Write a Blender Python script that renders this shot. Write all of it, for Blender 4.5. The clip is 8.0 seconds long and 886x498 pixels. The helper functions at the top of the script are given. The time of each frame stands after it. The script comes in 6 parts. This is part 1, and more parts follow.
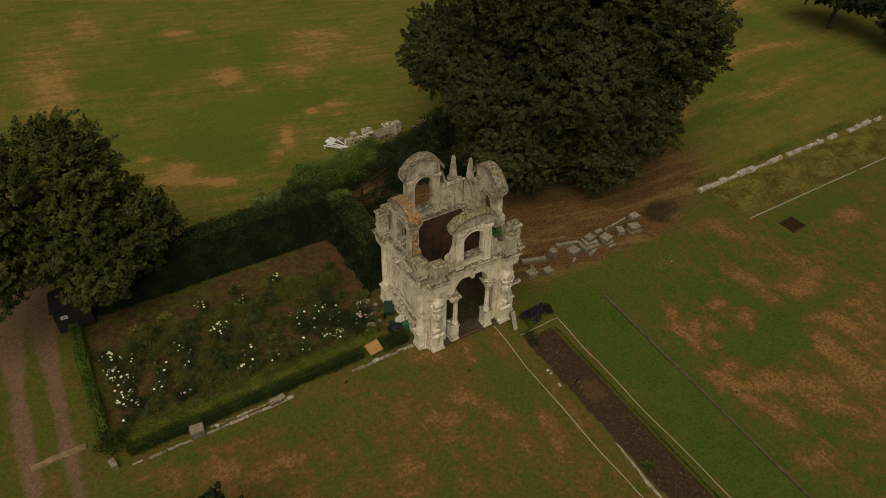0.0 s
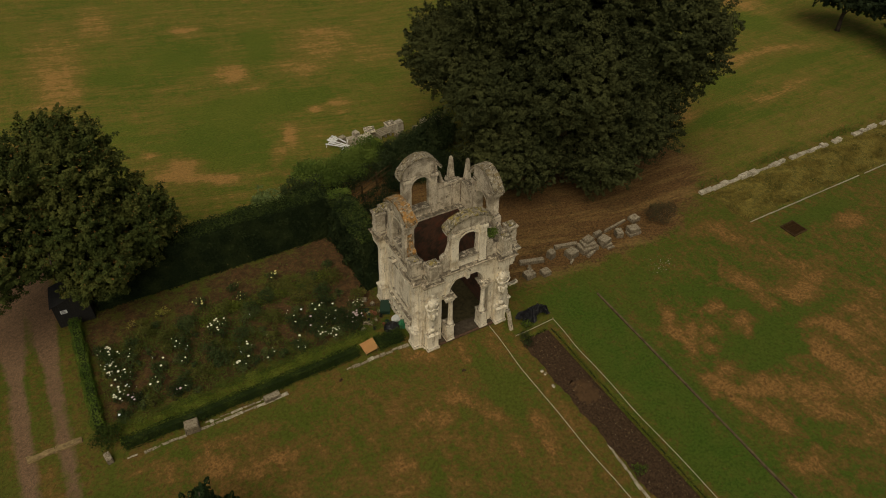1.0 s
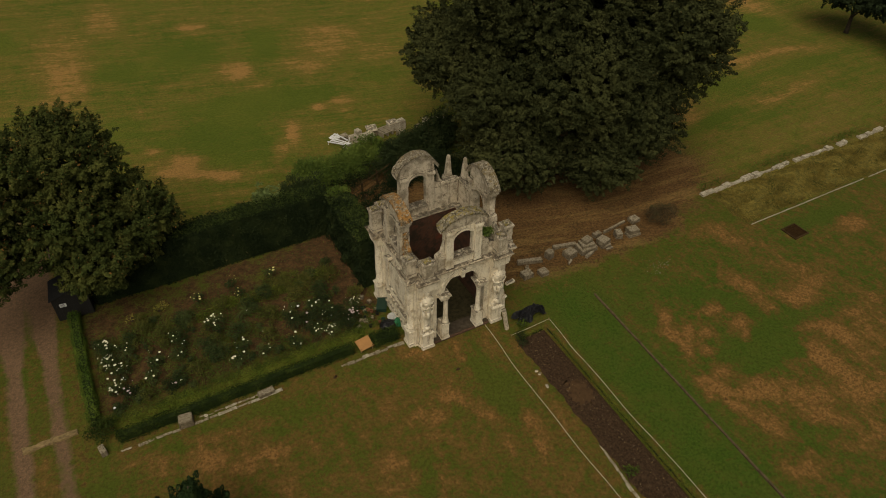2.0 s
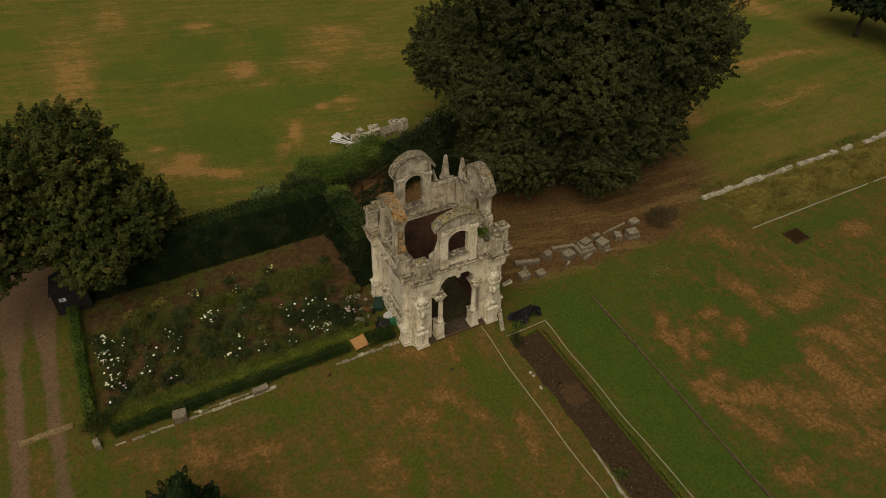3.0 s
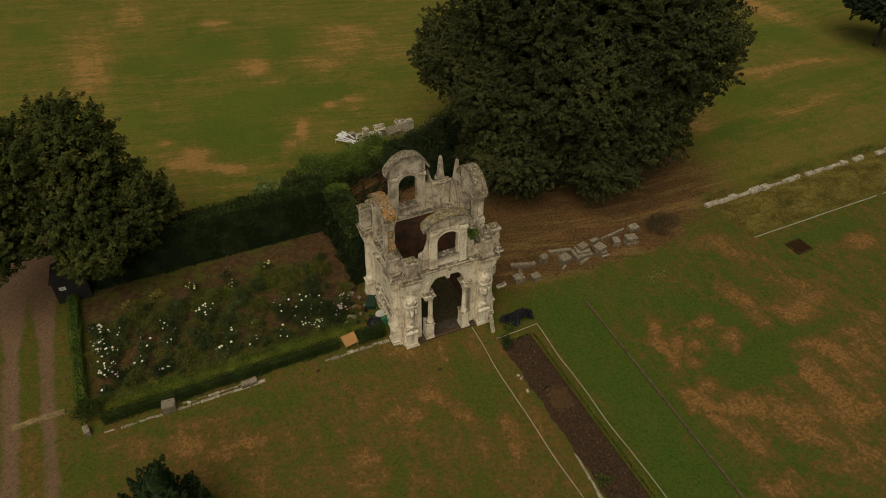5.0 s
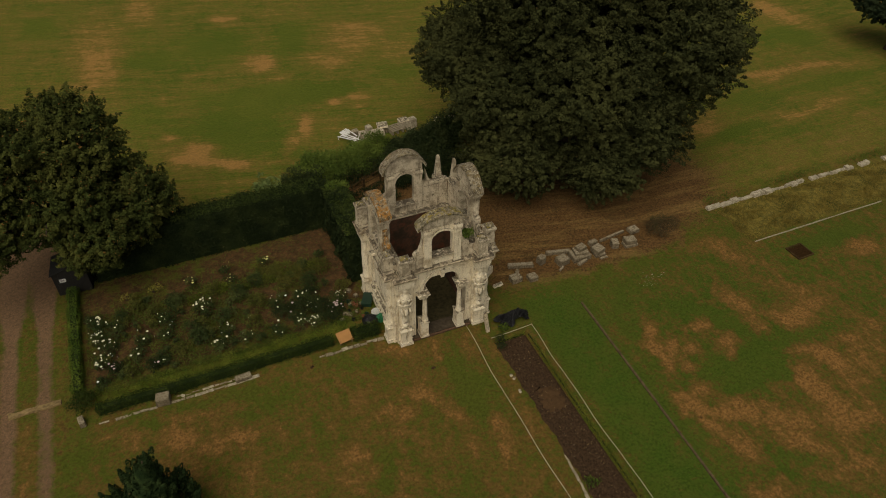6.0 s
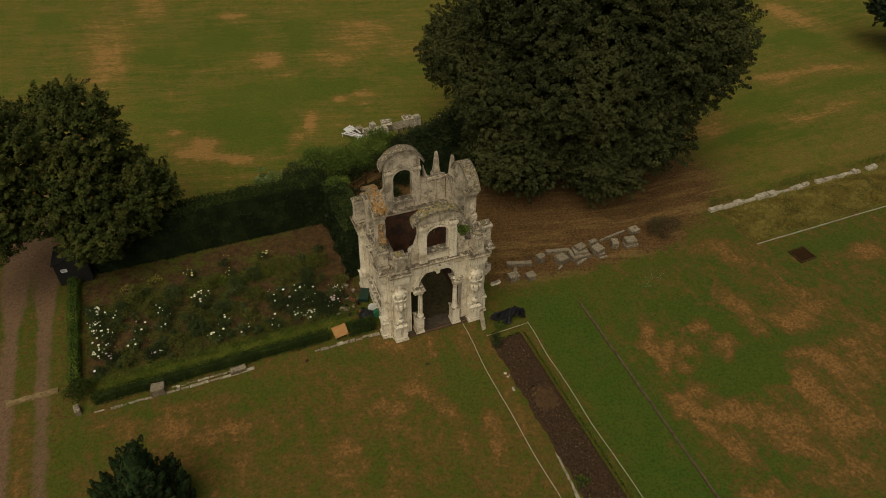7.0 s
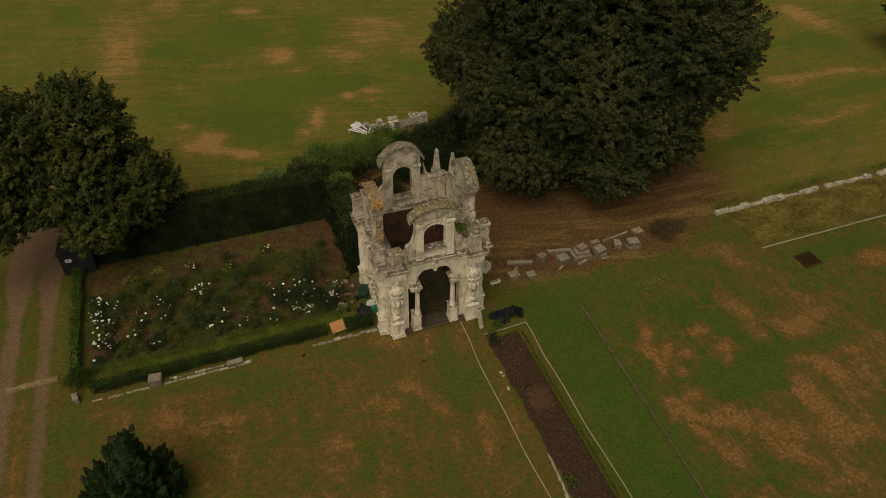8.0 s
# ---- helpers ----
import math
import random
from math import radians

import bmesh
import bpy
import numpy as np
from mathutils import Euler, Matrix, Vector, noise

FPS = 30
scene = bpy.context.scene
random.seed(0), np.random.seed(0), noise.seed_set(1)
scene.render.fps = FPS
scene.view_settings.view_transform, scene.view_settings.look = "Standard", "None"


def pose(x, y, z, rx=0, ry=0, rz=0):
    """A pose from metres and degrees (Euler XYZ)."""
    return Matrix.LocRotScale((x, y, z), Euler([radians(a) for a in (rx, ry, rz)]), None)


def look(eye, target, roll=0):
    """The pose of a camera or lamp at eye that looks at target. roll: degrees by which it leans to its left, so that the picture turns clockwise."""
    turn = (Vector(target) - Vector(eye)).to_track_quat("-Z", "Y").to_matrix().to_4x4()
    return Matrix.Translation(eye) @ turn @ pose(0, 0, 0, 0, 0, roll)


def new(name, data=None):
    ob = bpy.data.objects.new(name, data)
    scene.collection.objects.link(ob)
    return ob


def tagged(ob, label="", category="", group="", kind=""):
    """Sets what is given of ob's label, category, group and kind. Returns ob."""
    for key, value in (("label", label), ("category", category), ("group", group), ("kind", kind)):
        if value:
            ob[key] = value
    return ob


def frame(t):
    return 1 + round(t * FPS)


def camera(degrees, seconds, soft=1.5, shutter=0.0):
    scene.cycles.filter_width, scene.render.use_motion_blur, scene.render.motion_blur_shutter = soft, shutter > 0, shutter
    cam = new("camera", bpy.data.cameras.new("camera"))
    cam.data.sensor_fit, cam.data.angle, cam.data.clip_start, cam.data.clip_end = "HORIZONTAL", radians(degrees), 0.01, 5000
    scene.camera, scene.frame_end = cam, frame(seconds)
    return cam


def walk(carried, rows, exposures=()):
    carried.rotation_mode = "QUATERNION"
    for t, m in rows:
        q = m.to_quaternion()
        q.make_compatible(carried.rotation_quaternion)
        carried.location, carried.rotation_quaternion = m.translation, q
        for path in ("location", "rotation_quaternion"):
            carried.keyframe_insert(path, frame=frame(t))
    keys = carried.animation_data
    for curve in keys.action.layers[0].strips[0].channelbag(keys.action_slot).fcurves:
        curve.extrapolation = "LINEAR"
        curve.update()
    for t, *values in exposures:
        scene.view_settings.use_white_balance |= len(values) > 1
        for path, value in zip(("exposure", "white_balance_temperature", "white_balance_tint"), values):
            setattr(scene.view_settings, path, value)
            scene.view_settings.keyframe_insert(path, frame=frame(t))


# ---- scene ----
cam = camera(64.7, 8.0, soft=1.0)
PATH = [
    (0, (-11.775, -20.065, 26.776), (-10.988, -18.766, 25.475), 1.0),
    (0.5, (-11.456, -20.216, 26.888), (-10.683, -18.913, 25.582), 1.0),
    (1, (-11.177, -20.441, 26.916), (-10.417, -19.13, 25.611), 1.0),
    (1.5, (-10.889, -20.639, 26.913), (-10.142, -19.321, 25.607), 1.0),
    (3, (-9.92, -21.233, 26.942), (-9.215, -19.893, 25.636), 0.9),
    (3.5, (-9.595, -21.411, 26.952), (-8.904, -20.062, 25.646), 0.9),
    (4, (-9.255, -21.556, 27.008), (-8.577, -20.201, 25.702), 0.9),
    (4.5, (-8.902, -21.82, 26.961), (-8.24, -20.454, 25.659), 0.8),
    (6, (-7.796, -22.386, 27.087), (-7.183, -21.003, 25.778), 1.0),
    (6.5, (-7.414, -22.63, 27.024), (-6.819, -21.239, 25.715), 0.9),
    (7, (-7.069, -22.868, 26.912), (-6.491, -21.468, 25.606), 1.0),
    (7.5, (-6.656, -23.034, 26.926), (-6.1, -21.627, 25.618), 0.9),
    (8, (-6.183, -23.209, 26.889), (-5.652, -21.794, 25.578), 0.9),
]
walk(cam, [(t, look(eye, target, roll)) for t, eye, target, roll in PATH], [(0, -0.08, 7250, 8), (8, -0.08, 7250, 8)])

# ---- world, sun, exposure ----
SUN_FROM = Vector((-0.48, -0.58, 1.2))
world = bpy.data.worlds.new("world")
scene.world = world
world.use_nodes = True
wn = world.node_tree
sky = wn.nodes.new("ShaderNodeTexSky")
sky.sky_type = "NISHITA"
sky.sun_disc = False
sky.sun_elevation = math.atan2(SUN_FROM.z, math.hypot(SUN_FROM.x, SUN_FROM.y))
sky.sun_rotation = math.atan2(SUN_FROM.x, SUN_FROM.y)
sky.dust_density = 4.0
sky.ozone_density = 0.6
backdrop = wn.nodes["Background"]
backdrop.inputs["Strength"].default_value = 0.052
cloud = wn.nodes.new("ShaderNodeHueSaturation")  # a thin even overcast takes most of the blue out of the sky
cloud.inputs["Saturation"].default_value = 0.45
wn.links.new(sky.outputs[0], cloud.inputs["Color"])
wn.links.new(cloud.outputs[0], backdrop.inputs["Color"])
sun = new("sun", bpy.data.lights.new("sun", "SUN"))
sun.data.energy, sun.data.angle, sun.data.color = 1.75, radians(58), (1.0, 0.93, 0.82)
sun.matrix_world = look(SUN_FROM * 40, (0, 0, 0))


# ---- materials ----
class Mat:
    """A node material in the making."""

    def __init__(self, name, rough=0.9, spec=0.25):
        self.m = bpy.data.materials.new(name)
        self.m.use_nodes = True
        self.t = self.m.node_tree
        self.b = self.t.nodes["Principled BSDF"]
        self.b.inputs["Roughness"].default_value = rough
        self.b.inputs["Specular IOR Level"].default_value = spec
        self.co = None

    def node(self, kind):
        return self.t.nodes.new(kind)

    def link(self, a, b):
        self.t.links.new(a, b)

    def put(self, socket, value):
        if isinstance(value, bpy.types.NodeSocket):
            self.link(value, socket)
        elif isinstance(value, tuple) and len(value) == 3 and socket.type == "RGBA":
            socket.default_value = (*value, 1)
        else:
            socket.default_value = value

    def coords(self):
        if self.co is None:
            self.co = self.node("ShaderNodeNewGeometry").outputs["Position"]
        return self.co

    def noise(self, scale, detail=4, rough=0.6, stretch=None):
        n = self.node("ShaderNodeTexNoise")
        n.inputs["Scale"].default_value, n.inputs["Detail"].default_value, n.inputs["Roughness"].default_value = scale, detail, rough
        src = self.coords()
        if stretch:
            mp = self.node("ShaderNodeMapping")
            mp.inputs["Scale"].default_value = stretch
            self.link(src, mp.inputs["Vector"])
            src = mp.outputs[0]
        self.link(src, n.inputs["Vector"])
        return n.outputs["Fac"]

    def ramp(self, fac, lo, hi):
        n = self.node("ShaderNodeMapRange")
        n.inputs["From Min"].default_value, n.inputs["From Max"].default_value = lo, hi
        self.link(fac, n.inputs["Value"])
        return n.outputs["Result"]

    def mix(self, fac, a, b, blend="MIX"):
        n = self.node("ShaderNodeMix")
        n.data_type, n.blend_type = "RGBA", blend
        self.put(n.inputs[0], fac)
        self.put(n.inputs[6], a)
        self.put(n.inputs[7], b)
        return n.outputs[2]

    def math(self, op, a, b=0.0):
        n = self.node("ShaderNodeMath")
        n.operation = op
        self.put(n.inputs[0], a)
        self.put(n.inputs[1], b)
        return n.outputs[0]

    def attr(self, name):
        n = self.node("ShaderNodeAttribute")
        n.attribute_name = name
        return n.outputs["Fac"]

    def island(self):
        return self.node("ShaderNodeNewGeometry").outputs["Random Per Island"]

    def random(self):
        return self.node("ShaderNodeObjectInfo").outputs["Random"]

    def up(self):
        n = self.node("ShaderNodeSeparateXYZ")
        self.link(self.node("ShaderNodeNewGeometry").outputs["Normal"], n.inputs[0])
        return n.outputs["Z"]

    def bump(self, height, strength=0.4, distance=0.02):
        n = self.node("ShaderNodeBump")
        n.inputs["Strength"].default_value, n.inputs["Distance"].default_value = strength, distance
        self.link(height, n.inputs["Height"])
        self.link(n.outputs[0], self.b.inputs["Normal"])

    def done(self, color):
        self.put(self.b.inputs["Base Color"], color)
        return self.m


def stone(name, pale, dirt, dark, stain=0.5, streak=0.5, crust=0.58, vary=False, ledges=0.85, grain=1.0, top=None):
    """Weathered limestone: pale body, brown-grey stains, dark runs down the face, and crust on ledges. top: pale lichen
    there, with skylight put into the colour.
    """
    k = Mat(name, 0.92, 0.2)
    c = k.mix(k.math("MULTIPLY", k.ramp(k.noise(1.7 * grain, 8, 0.7), stain - 0.05, stain + 0.08), 0.85), pale, dirt)
    c = k.mix(k.math("MULTIPLY", k.ramp(k.noise(4.2 * grain, 7, 0.75), 0.53, 0.60), 0.4), c, dirt)
    c = k.mix(k.math("MULTIPLY", k.ramp(k.noise(3.6 * grain, 7, 0.75, (1.7, 1.7, 0.14)), streak, streak + 0.07), 0.9), c, dirt)
    c = k.mix(k.math("MULTIPLY", k.ramp(k.noise(5.0 * grain, 8, 0.78, (1.6, 1.6, 0.17)), streak + 0.04, streak + 0.10), 0.9), c, dark)
    c = k.mix(k.math("MULTIPLY", k.ramp(k.noise(5.5 * grain, 8, 0.78), crust, crust + 0.05), 0.9), c, dark)
    c = k.mix(k.math("MULTIPLY", k.ramp(k.noise(24 * grain, 5, 0.75), 0.55, 0.63), 0.4), c, dark)
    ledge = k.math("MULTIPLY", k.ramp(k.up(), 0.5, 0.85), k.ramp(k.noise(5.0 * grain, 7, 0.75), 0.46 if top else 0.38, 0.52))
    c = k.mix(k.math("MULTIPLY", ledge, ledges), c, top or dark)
    if vary:
        c = k.mix(k.math("MULTIPLY", k.random(), 0.4), c, dirt)
    k.bump(k.math("ADD", k.noise(10, 7, 0.75), k.noise(40, 4, 0.7)), 0.6, 0.022)
    return k.done(c)


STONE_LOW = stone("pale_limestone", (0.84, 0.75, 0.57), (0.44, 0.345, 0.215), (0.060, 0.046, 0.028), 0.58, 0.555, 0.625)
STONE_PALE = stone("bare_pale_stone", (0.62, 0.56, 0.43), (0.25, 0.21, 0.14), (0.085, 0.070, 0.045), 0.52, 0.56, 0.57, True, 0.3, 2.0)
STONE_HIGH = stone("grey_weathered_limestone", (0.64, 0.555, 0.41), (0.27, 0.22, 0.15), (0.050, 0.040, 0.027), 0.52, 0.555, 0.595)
# Dark sides, pale tops: partly lichen, partly light from above put into colour.
STONE_RUBBLE = stone("mossy_rubble_stone_lit_tops", (0.29, 0.24, 0.16), (0.14, 0.11, 0.068), (0.040, 0.032, 0.020), 0.49, 0.52, 0.54, True, 0.7, 2.2, (0.40, 0.35, 0.25))
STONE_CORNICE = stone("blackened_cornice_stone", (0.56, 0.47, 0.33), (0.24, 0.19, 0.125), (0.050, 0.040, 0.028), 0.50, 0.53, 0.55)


def lichen(name, stone_col, growth, amount, second):
    k = Mat(name, 0.95, 0.15)
    c = k.mix(k.ramp(k.noise(2.6, 8, 0.75), 0.46, 0.54), stone_col, second)
    c = k.mix(k.ramp(k.noise(3.6, 8, 0.78), 0.60 - amount, 0.65 - amount), c, growth)
    c = k.mix(k.math("MULTIPLY", k.ramp(k.noise(7.5, 7, 0.78), 0.53, 0.58), 0.9), c, (0.070, 0.054, 0.034))
    c = k.mix(k.math("MULTIPLY", k.ramp(k.noise(8.5, 7, 0.75, (1.0, 1.1, 1.0)), 0.56, 0.61), 0.9), c, (0.62, 0.56, 0.43))
    k.bump(k.math("ADD", k.noise(9, 7, 0.75), k.noise(34, 4, 0.7)), 1.0, 0.06)
    return k.done(c)


HOOD_ORANGE = lichen("stone_with_orange_lichen", (0.34, 0.27, 0.17), (0.41, 0.205, 0.055), 0.135, (0.20, 0.15, 0.085))
HOOD_MOSS = lichen("stone_with_yellow_moss", (0.38, 0.32, 0.22), (0.34, 0.265, 0.065), 0.085, (0.18, 0.155, 0.10))
HOOD_GREY = lichen("stone_with_brown_lichen", (0.36, 0.31, 0.22), (0.25, 0.19, 0.09), 0.09, (0.20, 0.165, 0.11))


def brickish():
    k = Mat("red_brown_brick_lining", 0.9, 0.2)
    br = k.node("ShaderNodeTexBrick")
    br.inputs["Scale"].default_value = 1.0
    for key, value in (("Brick Width", 0.225), ("Row Height", 0.075), ("Mortar Size", 0.008)):
        br.inputs[key].default_value = value
    mp = k.node("ShaderNodeMapping")
    mp.inputs["Rotation"].default_value = (radians(90), 0, radians(38))
    k.link(k.coords(), mp.inputs["Vector"])
    k.link(mp.outputs[0], br.inputs["Vector"])
    k.put(br.inputs["Color1"], (0.130, 0.056, 0.030))
    k.put(br.inputs["Color2"], (0.088, 0.042, 0.024))
    k.put(br.inputs["Mortar"], (0.080, 0.055, 0.040))
    c = k.mix(k.ramp(k.noise(1.3, 6, 0.7), 0.44, 0.58), br.outputs["Color"], (0.045, 0.032, 0.020))
    c = k.mix(k.math("MULTIPLY", k.ramp(k.noise(1.1, 3, 0.6), 0.55, 0.7), 0.8), c, (0.190, 0.052, 0.026))
    k.bump(k.noise(18, 5), 0.6, 0.03)
    return k.done(c)


BRICK = brickish()


def plain(name, col, var=0.35, scale=9.0, rough=0.85, spec=0.3, bump=0.3, metal=0.0, vary=0.0):
    k = Mat(name, rough, spec)
    k.b.inputs["Metallic"].default_value = metal
    low = tuple(v * (1 - var) for v in col)
    c = k.mix(k.ramp(k.noise(scale, 5, 0.65), 0.35, 0.65), col, low)
    c = k.mix(k.math("MULTIPLY", k.ramp(k.noise(scale * 6, 3), 0.4, 0.7), 0.4), c, low)
    if vary:
        c = k.mix(k.math("MULTIPLY", k.random(), vary), c, tuple(v * 0.6 for v in col))
    k.bump(k.noise(scale * 4, 4), bump, 0.01)
    return k.done(c)


def foliage(name, dark, mid, light, patch=0.5, hue=(0.30, 0.20, 0.04), hue_amount=0.06, rough=0.9):
    """Leaves: every leaf its own tone, clumps of lighter and darker growth."""
    k = Mat(name, rough, 0.08)
    c = k.mix(k.island(), dark, mid)
    c = k.mix(k.math("MULTIPLY", k.ramp(k.noise(patch, 3, 0.6), 0.45, 0.68), 0.75), c, light)
    r = k.math("FRACT", k.math("MULTIPLY", k.island(), 37.7))
    c = k.mix(k.math("MULTIPLY", k.math("LESS_THAN", r, hue_amount), k.ramp(k.noise(0.9, 2), 0.5, 0.6)), c, hue)
    k.put(k.b.inputs["Base Color"], c)
    tr = k.node("ShaderNodeBsdfTranslucent")
    k.link(c, tr.inputs["Color"])
    mx = k.node("ShaderNodeMixShader")
    mx.inputs[0].default_value = 0.10
    out = k.t.nodes["Material Output"]
    k.link(k.b.outputs[0], mx.inputs[1])
    k.link(tr.outputs[0], mx.inputs[2])
    k.link(mx.outputs[0], out.inputs["Surface"])
    return k.m


LEAF_OAK = foliage("oak_leaves", (0.022, 0.028, 0.010), (0.054, 0.060, 0.020), (0.080, 0.085, 0.028), 0.38, (0.10, 0.08, 0.03), 0.008)
LEAF_PARK = foliage("blue_green_tree_leaves", (0.010, 0.018, 0.008), (0.024, 0.036, 0.015), (0.045, 0.060, 0.024), 0.5, (0.06, 0.06, 0.02), 0.02)
LEAF_LEFT = foliage("young_oak_leaves", (0.022, 0.032, 0.008), (0.060, 0.076, 0.018), (0.118, 0.124, 0.030), 0.7, (0.20, 0.11, 0.03), 0.05)
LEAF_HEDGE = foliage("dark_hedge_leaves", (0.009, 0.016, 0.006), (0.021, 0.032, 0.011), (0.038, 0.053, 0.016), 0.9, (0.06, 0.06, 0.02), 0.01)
# Lighter copy of the hedge leaves: light on the clipped top put into colour.
LEAF_LIT_TOP = foliage("lit_hedge_top_leaves", (0.021, 0.033, 0.008), (0.043, 0.062, 0.014), (0.070, 0.094, 0.020), 0.9, (0.11, 0.09, 0.03), 0.02)
LEAF_EDGE = foliage("yellow_green_edging_leaves", (0.070, 0.092, 0.014), (0.140, 0.160, 0.024), (0.190, 0.200, 0.034), 1.5, (0.16, 0.12, 0.03), 0.05)
LEAF_FRESH = foliage("pale_fresh_leaves", (0.080, 0.115, 0.036), (0.150, 0.195, 0.066), (0.220, 0.265, 0.095), 1.5, (0.16, 0.14, 0.04), 0.03)
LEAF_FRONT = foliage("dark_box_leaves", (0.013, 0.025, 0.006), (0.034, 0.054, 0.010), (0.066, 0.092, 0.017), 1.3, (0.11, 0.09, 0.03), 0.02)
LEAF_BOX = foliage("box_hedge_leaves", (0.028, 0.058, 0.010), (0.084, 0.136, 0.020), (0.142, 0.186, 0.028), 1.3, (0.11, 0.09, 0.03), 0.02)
LEAF_LOW = foliage("low_garden_weeds", (0.036, 0.058, 0.012), (0.076, 0.104, 0.019), (0.125, 0.142, 0.028), 1.5, (0.13, 0.08, 0.03), 0.10)
LEAF_STRIP = foliage("olive_green_grass", (0.076, 0.116, 0.016), (0.150, 0.192, 0.028), (0.225, 0.240, 0.040), 1.5, (0.16, 0.10, 0.03), 0.10)
LEAF_SHRUB = foliage("shrub_leaves", (0.048, 0.080, 0.016), (0.110, 0.158, 0.028), (0.170, 0.220, 0.042), 0.8, (0.11, 0.09, 0.03), 0.02)
LEAF_BLUE = foliage("grey_green_shrub_leaves", (0.014, 0.023, 0.008), (0.032, 0.046, 0.016), (0.056, 0.074, 0.024), 0.9, (0.11, 0.09, 0.03), 0.02)
LEAF_ROSE = foliage("rose_leaves", (0.018, 0.032, 0.011), (0.058, 0.082, 0.024), (0.115, 0.138, 0.042), 1.2, (0.11, 0.09, 0.03), 0.02)
LEAF_GARDEN = foliage("dull_green_garden_leaves", (0.046, 0.056, 0.013), (0.096, 0.104, 0.022), (0.150, 0.140, 0.034), 1.2, (0.16, 0.09, 0.03), 0.05)
LEAF_YELLOW = foliage("yellow_green_leaves", (0.16, 0.17, 0.03), (0.26, 0.24, 0.05), (0.34, 0.28, 0.07), 1.5)
NEEDLES = foliage("conifer_needles", (0.006, 0.014, 0.005), (0.020, 0.038, 0.012), (0.050, 0.078, 0.024), 2.5, (0.05, 0.05, 0.02), 0.02)
WEED = foliage("rough_yellow_weeds", (0.120, 0.096, 0.024), (0.250, 0.192, 0.046), (0.350, 0.270, 0.070), 0.8, (0.06, 0.085, 0.02), 0.5)
DRYGRASS = foliage("dry_grass_and_litter", (0.080, 0.046, 0.020), (0.150, 0.088, 0.036), (0.200, 0.122, 0.050), 0.5, (0.05, 0.06, 0.02), 0.1)
LEAF_DEAD = foliage("dead_twigs", (0.055, 0.042, 0.022), (0.115, 0.080, 0.038), (0.065, 0.072, 0.025), 1.0, (0.20, 0.12, 0.05), 0.2)
BARK = plain("rough_bark", (0.085, 0.065, 0.045), 0.5, 6, 0.95, 0.1, 0.9)
PETAL_WHITE = plain("white_petals", (0.80, 0.78, 0.58), 0.08, 8, 0.7, 0.3, 0.1)
PETAL_YELLOW = plain("pale_yellow_petals", (0.75, 0.70, 0.28), 0.12, 8, 0.7, 0.3, 0.1)
PETAL_PINK = plain("faded_pink_petals", (0.55, 0.42, 0.42), 0.15, 8, 0.7, 0.3, 0.1)
SOIL = plain("dark_dug_soil", (0.080, 0.048, 0.026), 0.65, 11.0, 0.98, 0.1, 0.9)
ROPE = plain("pale_cord", (0.58, 0.53, 0.38), 0.2, 12, 0.9, 0.2)
BOARD_WOOD = plain("pale_plywood", (0.44, 0.225, 0.080), 0.18, 5, 0.8, 0.25, 0.1)
PLANK_WOOD = plain("worn_pale_plank", (0.31, 0.22, 0.10), 0.55, 6, 0.9, 0.2, 0.6)
TIMBER_DARK = plain("dark_edging_timber", (0.080, 0.052, 0.024), 0.5, 4, 0.97, 0.03, 0.5)
TIMBER_GREY = plain("weathered_grey_brown_timber", (0.150, 0.112, 0.062), 0.5, 4, 0.97, 0.05, 0.5)
TIMBER_PALE = plain("grey_edging_board", (0.40, 0.36, 0.26), 0.3, 3, 0.9, 0.2, 0.3)
SHED_BLACK = plain("black_stained_boards", (0.022, 0.020, 0.018), 0.4, 5, 0.7, 0.3, 0.5, 0, 0.4)
FELT = plain("black_roofing_felt", (0.030, 0.028, 0.026), 0.3, 6, 0.9, 0.2, 0.5)
PLASTIC_BLACK = plain("black_plastic_sheet", (0.010, 0.010, 0.011), 0.3, 7, 0.38, 0.4, 0.2)
PLASTIC_GREEN = plain("green_woven_plastic", (0.018, 0.160, 0.062), 0.25, 9, 0.55, 0.4, 0.4)
PLASTIC_DARKGREEN = plain("dark_green_plastic", (0.010, 0.036, 0.020), 0.25, 7, 0.6, 0.4, 0.2)
PLASTIC_WHITE = plain("white_woven_plastic", (0.62, 0.62, 0.58), 0.2, 9, 0.6, 0.4, 0.4)
PAINT_WHITE = plain("white_painted_metal", (0.78, 0.78, 0.75), 0.12, 6, 0.5, 0.4, 0.1)
PALLET_WOOD = plain("grey_pallet_wood", (0.34, 0.29, 0.20), 0.35, 5, 0.9, 0.2, 0.4, 0, 0.4)
PAPER = plain("white_notice", (0.70, 0.70, 0.68), 0.06, 9, 0.6, 0.3, 0.0)
INK = plain("grey_print", (0.10, 0.10, 0.11), 0.1, 9, 0.6, 0.3, 0.0)
TERRACOTTA = plain("broken_terracotta", (0.26, 0.10, 0.055), 0.3, 8, 0.9, 0.2, 0.3, 0, 0.4)
IRON = plain("rusty_iron", (0.046, 0.025, 0.010), 0.4, 8, 0.97, 0.04, 0.5)


